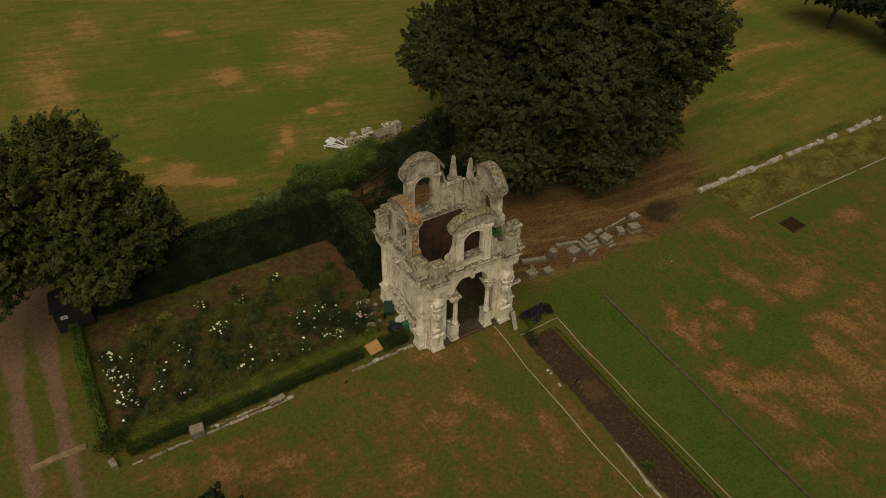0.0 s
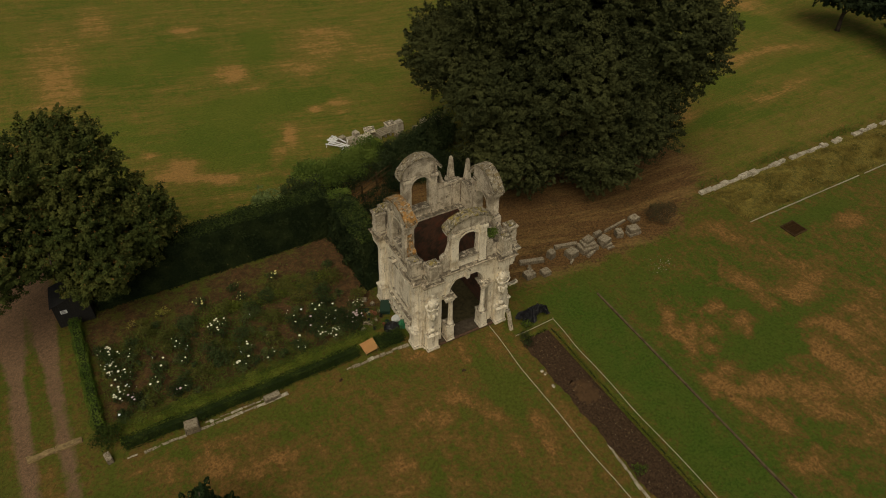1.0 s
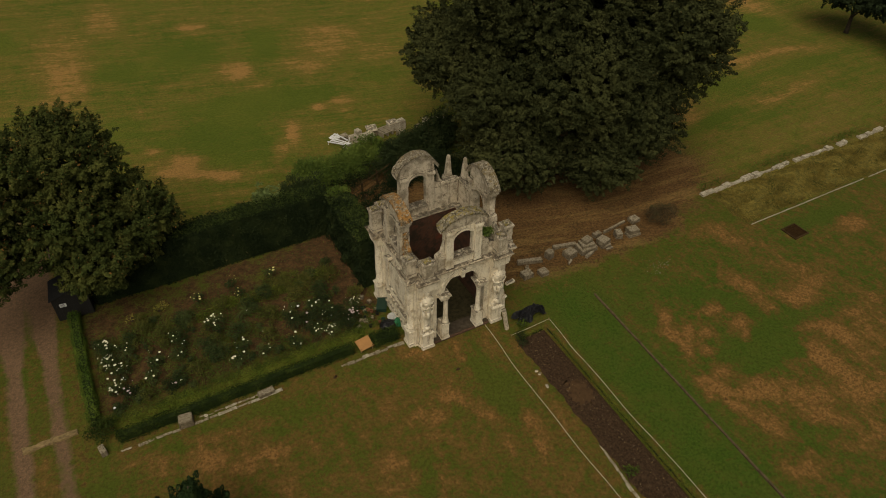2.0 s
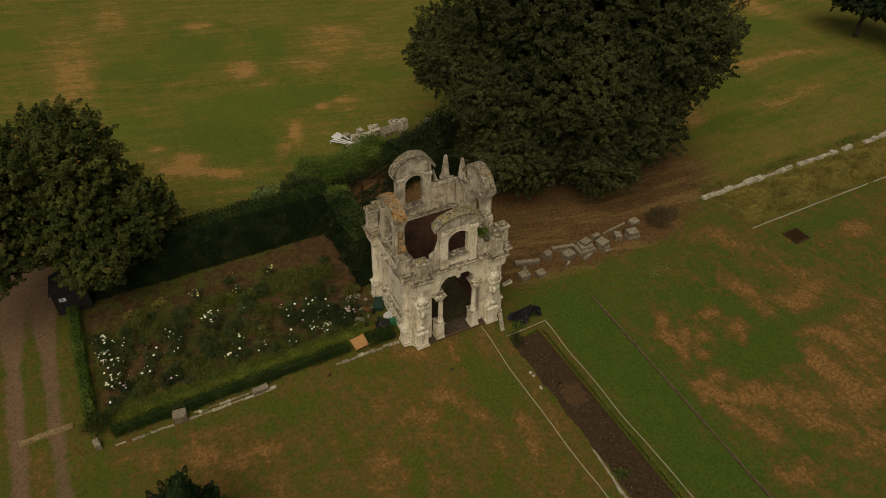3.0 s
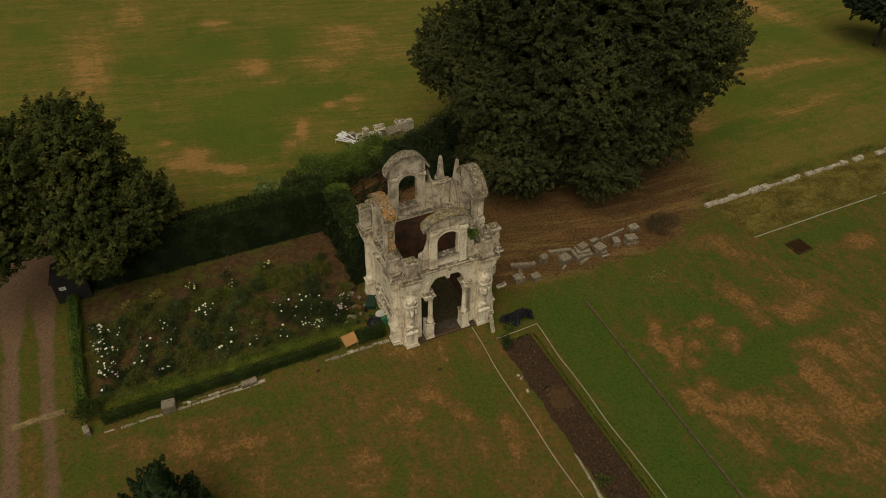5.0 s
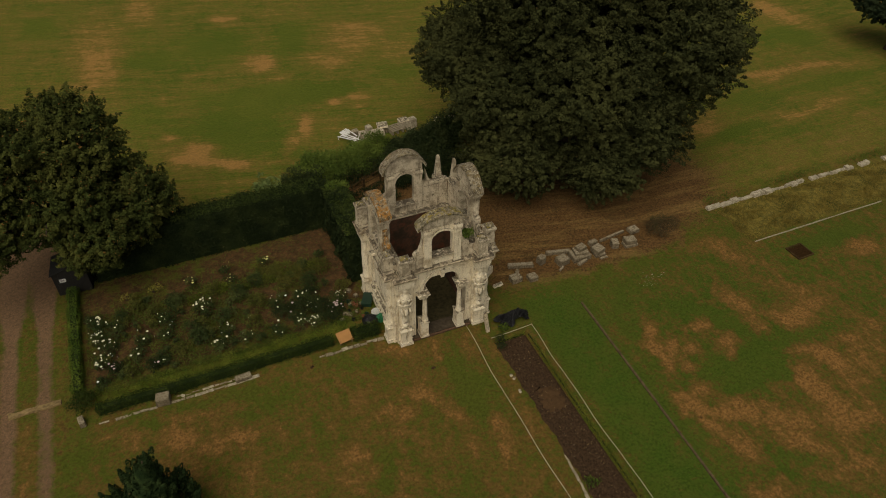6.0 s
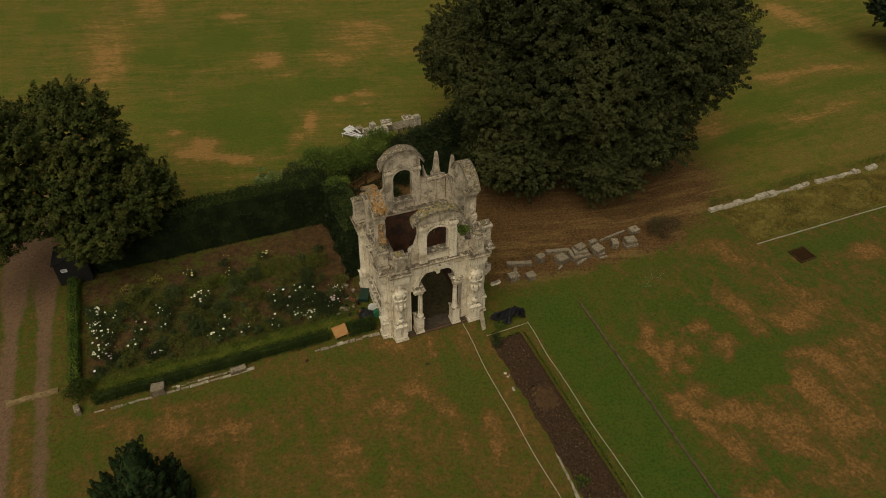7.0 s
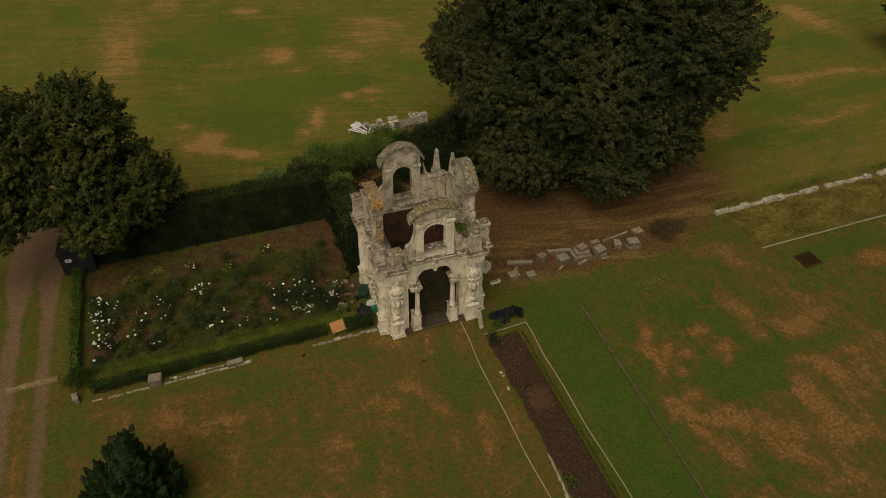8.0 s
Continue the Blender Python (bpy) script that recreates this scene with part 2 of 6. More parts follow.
def ground_material():
    """Turf that is green, dry or bare by the masks laid over the land."""
    k = Mat("parched_turf", 0.98, 0.08)
    fine, mid, big = k.noise(7, 7, 0.75), k.noise(0.9, 8, 0.72), k.noise(0.13, 5, 0.6)
    blade = k.noise(34, 5, 0.8)
    lanes = k.node("ShaderNodeCombineXYZ")  # along and across the mower's lanes
    split = k.node("ShaderNodeSeparateXYZ")
    k.link(k.coords(), split.inputs[0])
    k.link(split.outputs["X"], lanes.inputs["X"])
    k.link(k.attr("lane"), lanes.inputs["Y"])
    ground_co, k.co = k.co, lanes.outputs[0]
    mow = k.noise(1.1, 7, 0.72, (0.14, 1.0, 1.0))
    comb = k.noise(6.5, 6, 0.75, (0.09, 1.0, 1.0))
    k.co = ground_co
    knot = k.noise(2.6, 8, 0.75)
    swath = k.noise(1.0, 7, 0.7, (1.0, 0.28, 1.0))
    far = k.attr("field")
    green = k.mix(k.ramp(big, 0.40, 0.60), (0.064, 0.083, 0.012), (0.080, 0.085, 0.015))
    green = k.mix(far, green, k.mix(k.ramp(big, 0.40, 0.60), (0.080, 0.107, 0.015), (0.102, 0.118, 0.018)))
    green = k.mix(k.math("MULTIPLY", k.attr("lush"), 0.9), green, k.mix(k.ramp(mid, 0.4, 0.6), (0.045, 0.083, 0.011), (0.063, 0.090, 0.014)))
    olive = k.mix(far, (0.118, 0.078, 0.021), (0.160, 0.124, 0.028))
    straw = k.mix(k.ramp(fine, 0.36, 0.62), (0.265, 0.143, 0.047), (0.150, 0.080, 0.026))
    straw = k.mix(far, straw, (0.300, 0.170, 0.055))
    # dryness with ragged edges: fine tufts near by, long mown streaks over the field
    ragged = k.math("ADD", k.math("MULTIPLY", k.math("SUBTRACT", mid, 0.5), 1.15), k.math("MULTIPLY", k.math("SUBTRACT", knot, 0.5), 2.1))
    ragged = k.math("ADD", ragged, k.math("MULTIPLY", k.math("SUBTRACT", fine, 0.5), 1.0))
    ragged = k.math("ADD", ragged, k.math("MULTIPLY", k.math("SUBTRACT", swath, 0.5), 1.2))
    streak = k.math("ADD", k.math("MULTIPLY", k.math("SUBTRACT", mow, 0.5), 1.35), k.math("MULTIPLY", k.math("SUBTRACT", comb, 0.5), 1.3))
    ragged = k.math("ADD", k.math("MULTIPLY", ragged, k.math("SUBTRACT", 1.0, k.math("MULTIPLY", far, 0.5))), k.math("MULTIPLY", streak, k.math("ADD", 0.10, k.math("MULTIPLY", far, 0.90))))
    rough = k.math("MULTIPLY", ragged, 1.2)
    dry = k.math("ADD", k.attr("dry"), ragged)
    c = k.mix(k.ramp(dry, 0.20, 0.54), green, olive)
    c = k.mix(k.ramp(dry, 0.60, 0.84), c, straw)
    c = k.mix(k.math("MULTIPLY", k.ramp(k.math("ADD", k.attr("weed"), k.math("SUBTRACT", mid, 0.5)), 0.3, 0.8), 0.9), c, k.mix(k.ramp(knot, 0.42, 0.58), (0.230, 0.170, 0.042), (0.110, 0.098, 0.026)))
    litter = k.mix(k.ramp(fine, 0.35, 0.65), (0.150, 0.082, 0.032), (0.076, 0.043, 0.018))
    litter = k.mix(k.math("MULTIPLY", k.ramp(mow, 0.50, 0.60), 0.6), litter, (0.235, 0.150, 0.054))
    litter = k.mix(k.math("MULTIPLY", k.ramp(mid, 0.54, 0.64), 0.55), litter, (0.060, 0.040, 0.017))
    c = k.mix(k.ramp(k.math("ADD", k.attr("litter"), k.math("MULTIPLY", rough, 0.45)), 0.3, 0.7), c, litter)
    earth = k.mix(k.ramp(knot, 0.4, 0.6), (0.108, 0.058, 0.026), (0.050, 0.031, 0.015))
    c = k.mix(k.ramp(k.math("ADD", k.attr("earth"), k.math("MULTIPLY", rough, 0.6)), 0.35, 0.75), c, earth)
    gravel = k.mix(k.ramp(k.noise(22, 5, 0.75), 0.35, 0.65), (0.215, 0.132, 0.078), (0.120, 0.075, 0.044))
    c = k.mix(k.ramp(k.math("ADD", k.attr("gravel"), k.math("MULTIPLY", rough, 0.28)), 0.35, 0.65), c, gravel)
    c = k.mix(k.math("MULTIPLY", k.ramp(fine, 0.46, 0.60), 0.6), c, k.mix(1.0, c, (0.46, 0.50, 0.46), "MULTIPLY"))
    c = k.mix(k.math("MULTIPLY", k.ramp(blade, 0.48, 0.62), 0.62), c, k.mix(1.0, c, (1.75, 1.68, 1.4), "MULTIPLY"))
    c = k.mix(k.math("MULTIPLY", k.ramp(k.noise(4.2, 7, 0.78), 0.44, 0.62), 0.28), c, k.mix(1.0, c, (0.66, 0.70, 0.64), "MULTIPLY"))
    c = k.mix(k.math("MULTIPLY", k.ramp(k.noise(95, 3, 0.7), 0.66, 0.72), 0.55), c, (0.34, 0.27, 0.13))  # straws and worm casts
    k.bump(k.math("ADD", k.math("MULTIPLY", fine, 1.0), k.math("MULTIPLY", blade, 0.5)), 0.6, 0.05)
    return k.done(c)


TURF = ground_material()


# ---- helpers for shapes ----
def finish(bm, name):
    bmesh.ops.recalc_face_normals(bm, faces=bm.faces)
    me = bpy.data.meshes.new(name)
    bm.to_mesh(me)
    bm.free()
    return me


def part(name, bm, material, parent, label="", smooth=False):
    """Links a bmesh (or a mesh) as one object under a thing or under a part."""
    me = bm if isinstance(bm, bpy.types.Mesh) else finish(bm, name)
    if material and not me.materials:
        me.materials.append(material)
    if smooth:
        for p in me.polygons:
            p.use_smooth = True
    ob = new(name, me)
    ob.parent = parent
    if label:
        tagged(ob, label)
    return ob


def thing(name, label, category, at=(0, 0, 0), turn=0.0, group="", kind=""):
    ob = new(name)
    ob.empty_display_size = 0.2
    ob.matrix_world = pose(*at, 0, 0, turn)
    return tagged(ob, label, category, group, kind)


def single(name, bm, material, label, category, at=(0, 0, 0), turn=0.0, group="", kind="", smooth=False):
    ob = part(name, bm, material, None, "", smooth)
    ob.matrix_world = pose(*at, 0, 0, turn)
    return tagged(ob, label, category, group, kind)


def box(bm, x0, x1, y0, y1, z0, z1):
    v = [bm.verts.new((x, y, z)) for z in (z0, z1) for x, y in ((x0, y0), (x1, y0), (x1, y1), (x0, y1))]
    fs = [bm.faces.new([v[i] for i in q]) for q in ((3, 2, 1, 0), (4, 5, 6, 7), (0, 1, 5, 4), (1, 2, 6, 5), (2, 3, 7, 6), (3, 0, 4, 7))]
    return v, fs


def frustum(bm, x, y, z0, z1, w0, d0, w1, d1):
    v = [bm.verts.new((x + sx * w / 2, y + sy * d / 2, z)) for z, w, d in ((z0, w0, d0), (z1, w1, d1)) for sx, sy in ((-1, -1), (1, -1), (1, 1), (-1, 1))]
    for q in ((3, 2, 1, 0), (4, 5, 6, 7), (0, 1, 5, 4), (1, 2, 6, 5), (2, 3, 7, 6), (3, 0, 4, 7)):
        bm.faces.new([v[i] for i in q])
    return v


def stack(bm, x, y, rows):
    """Square mouldings on one axis: rows of (z, width, depth) from the bottom up, joined by sloping faces."""
    rings = [[bm.verts.new((x + sx * w / 2, y + sy * d / 2, z)) for sx, sy in ((-1, -1), (1, -1), (1, 1), (-1, 1))] for z, w, d in rows]
    for a, b in zip(rings, rings[1:]):
        for i in range(4):
            bm.faces.new((a[i], a[(i + 1) % 4], b[(i + 1) % 4], b[i]))
    bm.faces.new(rings[0][::-1])
    bm.faces.new(rings[-1])


def lathe(bm, rows, n=14, x=0.0, y=0.0):
    rings = [[bm.verts.new((x + r * math.cos(2 * math.pi * i / n), y + r * math.sin(2 * math.pi * i / n), z)) for i in range(n)] for z, r in rows]
    for a, b in zip(rings, rings[1:]):
        for i in range(n):
            bm.faces.new((a[i], a[(i + 1) % n], b[(i + 1) % n], b[i]))
    bm.faces.new(rings[0][::-1])
    bm.faces.new(rings[-1])


def slab(bm, polys, y0, y1):
    """Flat pieces in the x-z plane, given as polygons that share corners, made solid between y0 and y1."""
    front, back, edges = {}, {}, {}

    def corner(store, p, y):
        key = (round(p[0], 4), round(p[1], 4))
        if key not in store:
            store[key] = bm.verts.new((p[0], y, p[1]))
        return store[key]

    for poly in polys:
        a = [corner(front, p, y0) for p in poly]
        b = [corner(back, p, y1) for p in poly]
        bm.faces.new(a)
        bm.faces.new(b[::-1])
        for i in range(len(poly)):
            p, q = tuple(round(c, 4) for c in poly[i]), tuple(round(c, 4) for c in poly[(i + 1) % len(poly)])
            edges[(p, q)] = (a[i], a[(i + 1) % len(a)], b[(i + 1) % len(b)], b[i])
    for (p, q), f in edges.items():
        if (q, p) not in edges:
            bm.faces.new(f[::-1])


def arch_polys(u0, u1, z0, z1, cu, half, spring, sill=None, rise=None, n=14):
    """A wall from (u0, z0) to (u1, z1) with a round-headed opening: polygons for slab()."""
    rise = half if rise is None else rise
    pts = [(cu - half * math.cos(math.pi * i / n), spring + rise * math.sin(math.pi * i / n)) for i in range(n + 1)]
    polys = [[(u0, z0), (cu - half, z0), (cu - half, spring), (u0, spring)], [(cu + half, z0), (u1, z0), (u1, spring), (cu + half, spring)]]
    polys += [[(u0, spring), (cu - half, spring), (cu - half, z1), (u0, z1)], [(cu + half, spring), (u1, spring), (u1, z1), (cu + half, z1)]]
    for a, b in zip(pts, pts[1:]):
        polys.append([a, b, (b[0], z1), (a[0], z1)])
    if sill is not None:
        polys.append([(cu - half, z0), (cu + half, z0), (cu + half, sill), (cu - half, sill)])
    return polys


def ring_polys(cu, spring, r0, r1, n=16, rise0=None, rise1=None, a0=0.0, a1=180.0):
    rise0, rise1 = rise0 or r0, rise1 or r1
    ang = [radians(a0 + (a1 - a0) * i / n) for i in range(n + 1)]
    inner = [(cu - r0 * math.cos(a), spring + rise0 * math.sin(a)) for a in ang]
    outer = [(cu - r1 * math.cos(a), spring + rise1 * math.sin(a)) for a in ang]
    return [[inner[i], inner[i + 1], outer[i + 1], outer[i]] for i in range(n)]


def weather(bm, size=0.22, amount=0.012, chips=0.0, seed=0.0):
    """Cuts long edges and moves the surface a little, so that arrises wander and break."""
    for _ in range(4):
        long_edges = [e for e in bm.edges if e.calc_length() > size * 1.5]
        if not long_edges:
            break
        bmesh.ops.subdivide_edges(bm, edges=long_edges, cuts=1, use_grid_fill=True)
    for v in bm.verts:
        p = v.co * 2.3 + Vector((seed, seed * 0.7, 0))
        d = noise.noise_vector(p * 1.7) * amount + noise.noise_vector(p * 5.0) * amount * 0.6
        if chips:
            c = noise.noise(p * 1.1 + Vector((7, 3, 1)))
            if c > 0.25:
                d += noise.noise_vector(p * 3.1) * chips * (c - 0.25) * 2
        v.co += d


def tube(bm, pts, r, n=6):
    """A round bar through the points; r is a number, or one for each point."""
    pts = [Vector(p) for p in pts]
    rs = r if isinstance(r, (list, tuple)) else [r] * len(pts)
    rings = []
    for i, p in enumerate(pts):
        d = (pts[min(i + 1, len(pts) - 1)] - pts[max(i - 1, 0)]).normalized()
        a = d.cross(Vector((0, 0, 1)) if abs(d.z) < 0.9 else Vector((1, 0, 0))).normalized()
        b = d.cross(a)
        rings.append([bm.verts.new(p + (a * math.cos(2 * math.pi * j / n) + b * math.sin(2 * math.pi * j / n)) * rs[i]) for j in range(n)])
    for a, b in zip(rings, rings[1:]):
        for j in range(n):
            bm.faces.new((a[j], a[(j + 1) % n], b[(j + 1) % n], b[j]))
    bm.faces.new(rings[0][::-1])
    bm.faces.new(rings[-1])


def leaf_mesh(name, centres, normals, sizes, rng, slim=0.62, material=None):
    """One pointed blade for each place, turned at random round its normal."""
    n = len(centres)
    normals = normals / np.linalg.norm(normals, axis=1, keepdims=True)
    ref = rng.normal(size=(n, 3))
    a = np.cross(normals, ref)
    a /= np.linalg.norm(a, axis=1, keepdims=True)
    b = np.cross(normals, a)
    s = sizes[:, None] * 0.5
    fold = normals * s * 0.25
    v = np.stack([centres - a * s, centres + b * s * slim + fold, centres + a * s, centres - b * s * slim + fold], axis=1).reshape(-1, 3)
    me = bpy.data.meshes.new(name)
    me.vertices.add(4 * n)
    me.vertices.foreach_set("co", v.astype(np.float32).ravel())
    me.loops.add(4 * n)
    me.loops.foreach_set("vertex_index", np.arange(4 * n, dtype=np.int32))
    me.polygons.add(n)
    me.polygons.foreach_set("loop_start", np.arange(0, 4 * n, 4, dtype=np.int32))
    me.update(calc_edges=True)
    me.validate()
    if material:
        me.materials.append(material)
    return me


def clump_leaves(rng, centres, radii, per_area, size, shell=(0.72, 1.06), droop=0.85, up=0.45, ways=None):
    """Leaf places and facings over many small clumps."""
    cs, ns, ss = [], [], []
    for i, (c, r) in enumerate(zip(centres, radii)):
        way = np.zeros(3) if ways is None else np.asarray(ways[i]) * 1.1
        n = max(8, int(per_area * 4 * math.pi * (r[0] * r[1] * r[2]) ** (2 / 3)))
        d = rng.normal(size=(n, 3))
        d /= np.linalg.norm(d, axis=1, keepdims=True)
        d = d[d[:, 2] > -droop]
        k = rng.uniform(*shell, size=(len(d), 1))
        cs.append(np.asarray(c) + d * np.asarray(r) * k)
        ns.append(way * 0.8 + d * 0.7 + rng.normal(size=d.shape) * (0.75 if ways is None else 0.8) + np.array([0, 0, up]))
        ss.append(rng.uniform(0.65, 1.25, size=len(d)) * size)
    return np.concatenate(cs), np.concatenate(ns), np.concatenate(ss)


# ---- ground ----
# Patches of turf: x, y, half length, half width, turn in degrees, and how much drier (+) or greener (-) than the turf round it.
FIELD_STRAW = [(-12.6, 40.2, 7.1, 1.8, 87, 0.30), (-8.1, 49.5, 3.1, 1.3, 87, 0.28), (-1.4, 44.7, 1.4, 1.0, -40, 0.34), (-0.0, 34.3, 1.5, 1.2, -68, 0.45), (0.8, 31.1, 1.2, 0.5, 10, 0.22), (9.1, 36.7, 3.2, 2.6, 78, 0.26),
    (5.6, 32.8, 2.1, 1.3, -29, 0.20), (12.2, 32.5, 1.7, 1.6, -41, 0.18), (4.0, 25.6, 0.6, 0.5, -55, 0.48), (5.9, 25.4, 1.1, 0.9, 77, 0.26), (-8.4, 25.0, 0.6, 0.4, -35, 0.36), (-6.7, 22.8, 1.1, 0.8, -50, 0.40),
    (-7.3, 21.3, 1.9, 0.8, -28, 0.45), (-4.7, 19.6, 1.1, 0.5, -29, 0.45), (1.0, 22.9, 1.6, 0.5, 73, 0.50), (-0.5, 21.1, 1.3, 0.5, 75, 0.32)]
FIELD_GREEN = [(-17.1, 49.0, 1.9, 1.1, -76, -0.35), (-3.0, 39.4, 3.4, 2.5, -80, -0.25), (3.7, 38.3, 3.4, 1.2, 75, -0.28), (-0.9, 28.1, 3.6, 1.8, -15, -0.38), (3.1, 27.9, 3.1, 1.3, -15, -0.30), (-3.9, 24.6, 3.7, 1.7, -19, -0.32),
    (-7.9, 38.1, 3.0, 2.2, -46, -0.16), (-3.0, 21.4, 2.4, 0.7, -25, -0.25), (10.4, 28.0, 1.2, 1.1, -36, -0.30), (-9.6, 28.8, 2.2, 1.2, 90, -0.15)]
PARK_STRAW = [(49.6, 26.5, 3.7, 1.6, -86, 0.32), (44.1, 16.3, 3.5, 0.7, -8, 0.30), (39.1, 16.3, 2.0, 1.1, -14, 0.25), (27.9, 11.3, 2.2, 1.6, 9, 0.25), (36.6, 10.5, 3.3, 0.5, 2, 0.26), (40.3, 10.8, 1.2, 0.8, -4, 0.22),
    (20.2, 0.1, 1.5, 1.0, -37, 0.28), (28.4, -3.2, 1.3, 0.7, -12, 0.40), (18.0, -4.0, 1.2, 0.5, -67, 0.50), (21.7, -4.2, 1.5, 0.6, -38, 0.22), (46.7, 21.4, 2.2, 1.7, -20, -0.38), (43.1, 13.6, 4.1, 0.7, 0, -0.30),
    (34.8, 13.5, 2.3, 0.9, -9, -0.32), (29.5, 10.0, 3.5, 0.5, 7, -0.40), (34.0, 8.8, 1.8, 0.5, -5, -0.20), (27.2, -1.7, 2.7, 0.4, -1, -0.45)]
EAST_STRAW = [(12.4, -3.8, 0.6, 0.3, 65, 0.55), (11.8, -4.9, 0.6, 0.4, -64, 0.62), (11.9, -5.9, 0.6, 0.3, 84, 0.55), (12.8, -5.2, 0.5, 0.3, 44, 0.40), (15.1, -4.6, 0.8, 0.3, -2, 0.52), (13.6, -5.8, 0.5, 0.3, 10, 0.45),
    (15.7, -6.0, 0.6, 0.4, 34, 0.60), (15.2, -6.9, 0.6, 0.2, 39, 0.40), (17.9, -5.7, 0.7, 0.5, -68, 0.34), (12.7, -6.6, 0.4, 0.3, -55, 0.42), (12.3, -8.0, 0.5, 0.4, 34, 0.52), (11.3, -8.1, 0.4, 0.2, -19, 0.40),
    (11.6, -8.8, 0.6, 0.3, -53, 0.48), (10.7, -8.7, 0.3, 0.3, 54, 0.48), (12.3, -9.5, 0.8, 0.3, -31, 0.55), (13.5, -10.0, 0.6, 0.4, -13, 0.42)]
EAST_STRAW_FAR = [(13.4, -9.3, 0.4, 0.3, -30, 0.40), (11.5, -10.0, 0.5, 0.2, -59, 0.50), (20.0, -6.1, 1.0, 0.8, -38, 0.45), (21.9, -5.6, 1.3, 0.5, -22, 0.30), (18.5, -7.9, 0.6, 0.3, -15, 0.45), (19.6, -8.9, 0.7, 0.5, 84, 0.60),
    (17.8, -9.2, 0.6, 0.4, 28, 0.45), (17.7, -10.4, 0.9, 0.6, 80, 0.50), (16.7, -9.5, 0.8, 0.3, -21, 0.30), (14.8, -10.9, 1.4, 1.1, -38, 0.30), (12.0, -11.1, 1.2, 0.7, -69, 0.30), (17.7, -12.1, 1.2, 0.7, -11, 0.36),
    (14.7, -12.3, 1.4, 0.4, -25, 0.28), (21.2, -9.2, 2.7, 1.3, 31, 0.22), (15.8, -13.9, 1.6, 0.6, -20, 0.34), (11.6, -13.6, 1.5, 0.5, -22, 0.28)]
EAST_GREEN = [(17.0, -7.4, 1.6, 0.9, 29, -0.35), (16.5, -5.1, 0.9, 0.4, -47, -0.40), (14.9, -8.0, 1.3, 1.0, -34, -0.35), (15.6, -3.5, 1.8, 0.4, -33, -0.30), (13.9, -12.8, 0.8, 0.3, -35, -0.45), (19.7, -7.2, 0.7, 0.4, -16, -0.40),
    (9.7, -7.0, 1.4, 0.5, -90, -0.35), (13.2, -7.4, 0.5, 0.3, 25, -0.30), (21.5, -7.5, 0.7, 0.4, -9, -0.25), (16.7, -8.7, 0.8, 0.5, -79, -0.30)]
SOUTH_STRAW = [(-0.5, -0.1, 0.7, 0.3, -25, 0.32), (-0.3, -3.0, 0.6, 0.4, -24, 0.40), (0.4, -3.7, 0.5, 0.2, -45, 0.28), (0.9, -5.0, 0.7, 0.3, -77, 0.28), (-1.6, -3.7, 0.9, 0.4, -28, 0.30), (-1.8, -4.7, 0.7, 0.3, -26, 0.20),
    (0.8, -6.7, 0.7, 0.2, 83, 0.34), (2.4, -5.8, 0.8, 0.3, 83, 0.38), (2.1, -7.4, 0.6, 0.3, 83, 0.36), (-3.1, -2.1, 0.4, 0.4, -83, 0.22), (-4.1, -5.1, 0.6, 0.4, -56, 0.30), (-8.6, -2.1, 0.9, 0.3, -12, 0.40),
    (-9.7, -2.3, 0.5, 0.4, -45, 0.38), (-8.8, -0.3, 0.7, 0.2, -13, 0.28), (-11.0, -1.2, 0.7, 0.6, -66, 0.32), (-4.7, -6.1, 0.6, 0.4, -26, 0.28)]
SOUTH_GREEN = [(2.1, -3.7, 1.8, 0.8, 88, -0.50), (-2.9, -5.7, 0.4, 0.4, -44, -0.32), (-3.5, -6.9, 0.4, 0.3, 65, -0.40), (0.2, -7.7, 0.7, 0.2, 87, -0.30), (-0.5, -4.0, 0.4, 0.3, 60, -0.25), (-2.8, 0.1, 1.1, 0.4, -26, -0.22),
    (-8.0, 0.3, 1.0, 0.3, -13, -0.34), (-10.0, 0.4, 1.0, 0.2, -11, -0.25), (-12.0, -0.0, 0.9, 0.2, -9, -0.35), (-6.9, -0.6, 1.1, 0.6, -31, -0.18), (-5.4, -3.9, 1.0, 0.4, -25, -0.18), (-5.8, -3.2, 0.3, 0.2, -32, 0.30),
    (-11.0, -0.1, 1.1, 0.2, -11, 0.30), (-13.5, -0.1, 1.4, 0.2, -14, 0.28), (-15.3, -0.1, 1.1, 0.7, -52, -0.30), (-6.0, -2.2, 0.3, 0.2, -30, 0.25)]


def axis_steps(lo, hi, step, far):
    inner = np.arange(lo, hi + step / 2, step)
    out = np.geomspace(step * 2, far, 16)
    return np.concatenate([lo - out[::-1], inner, hi + out])


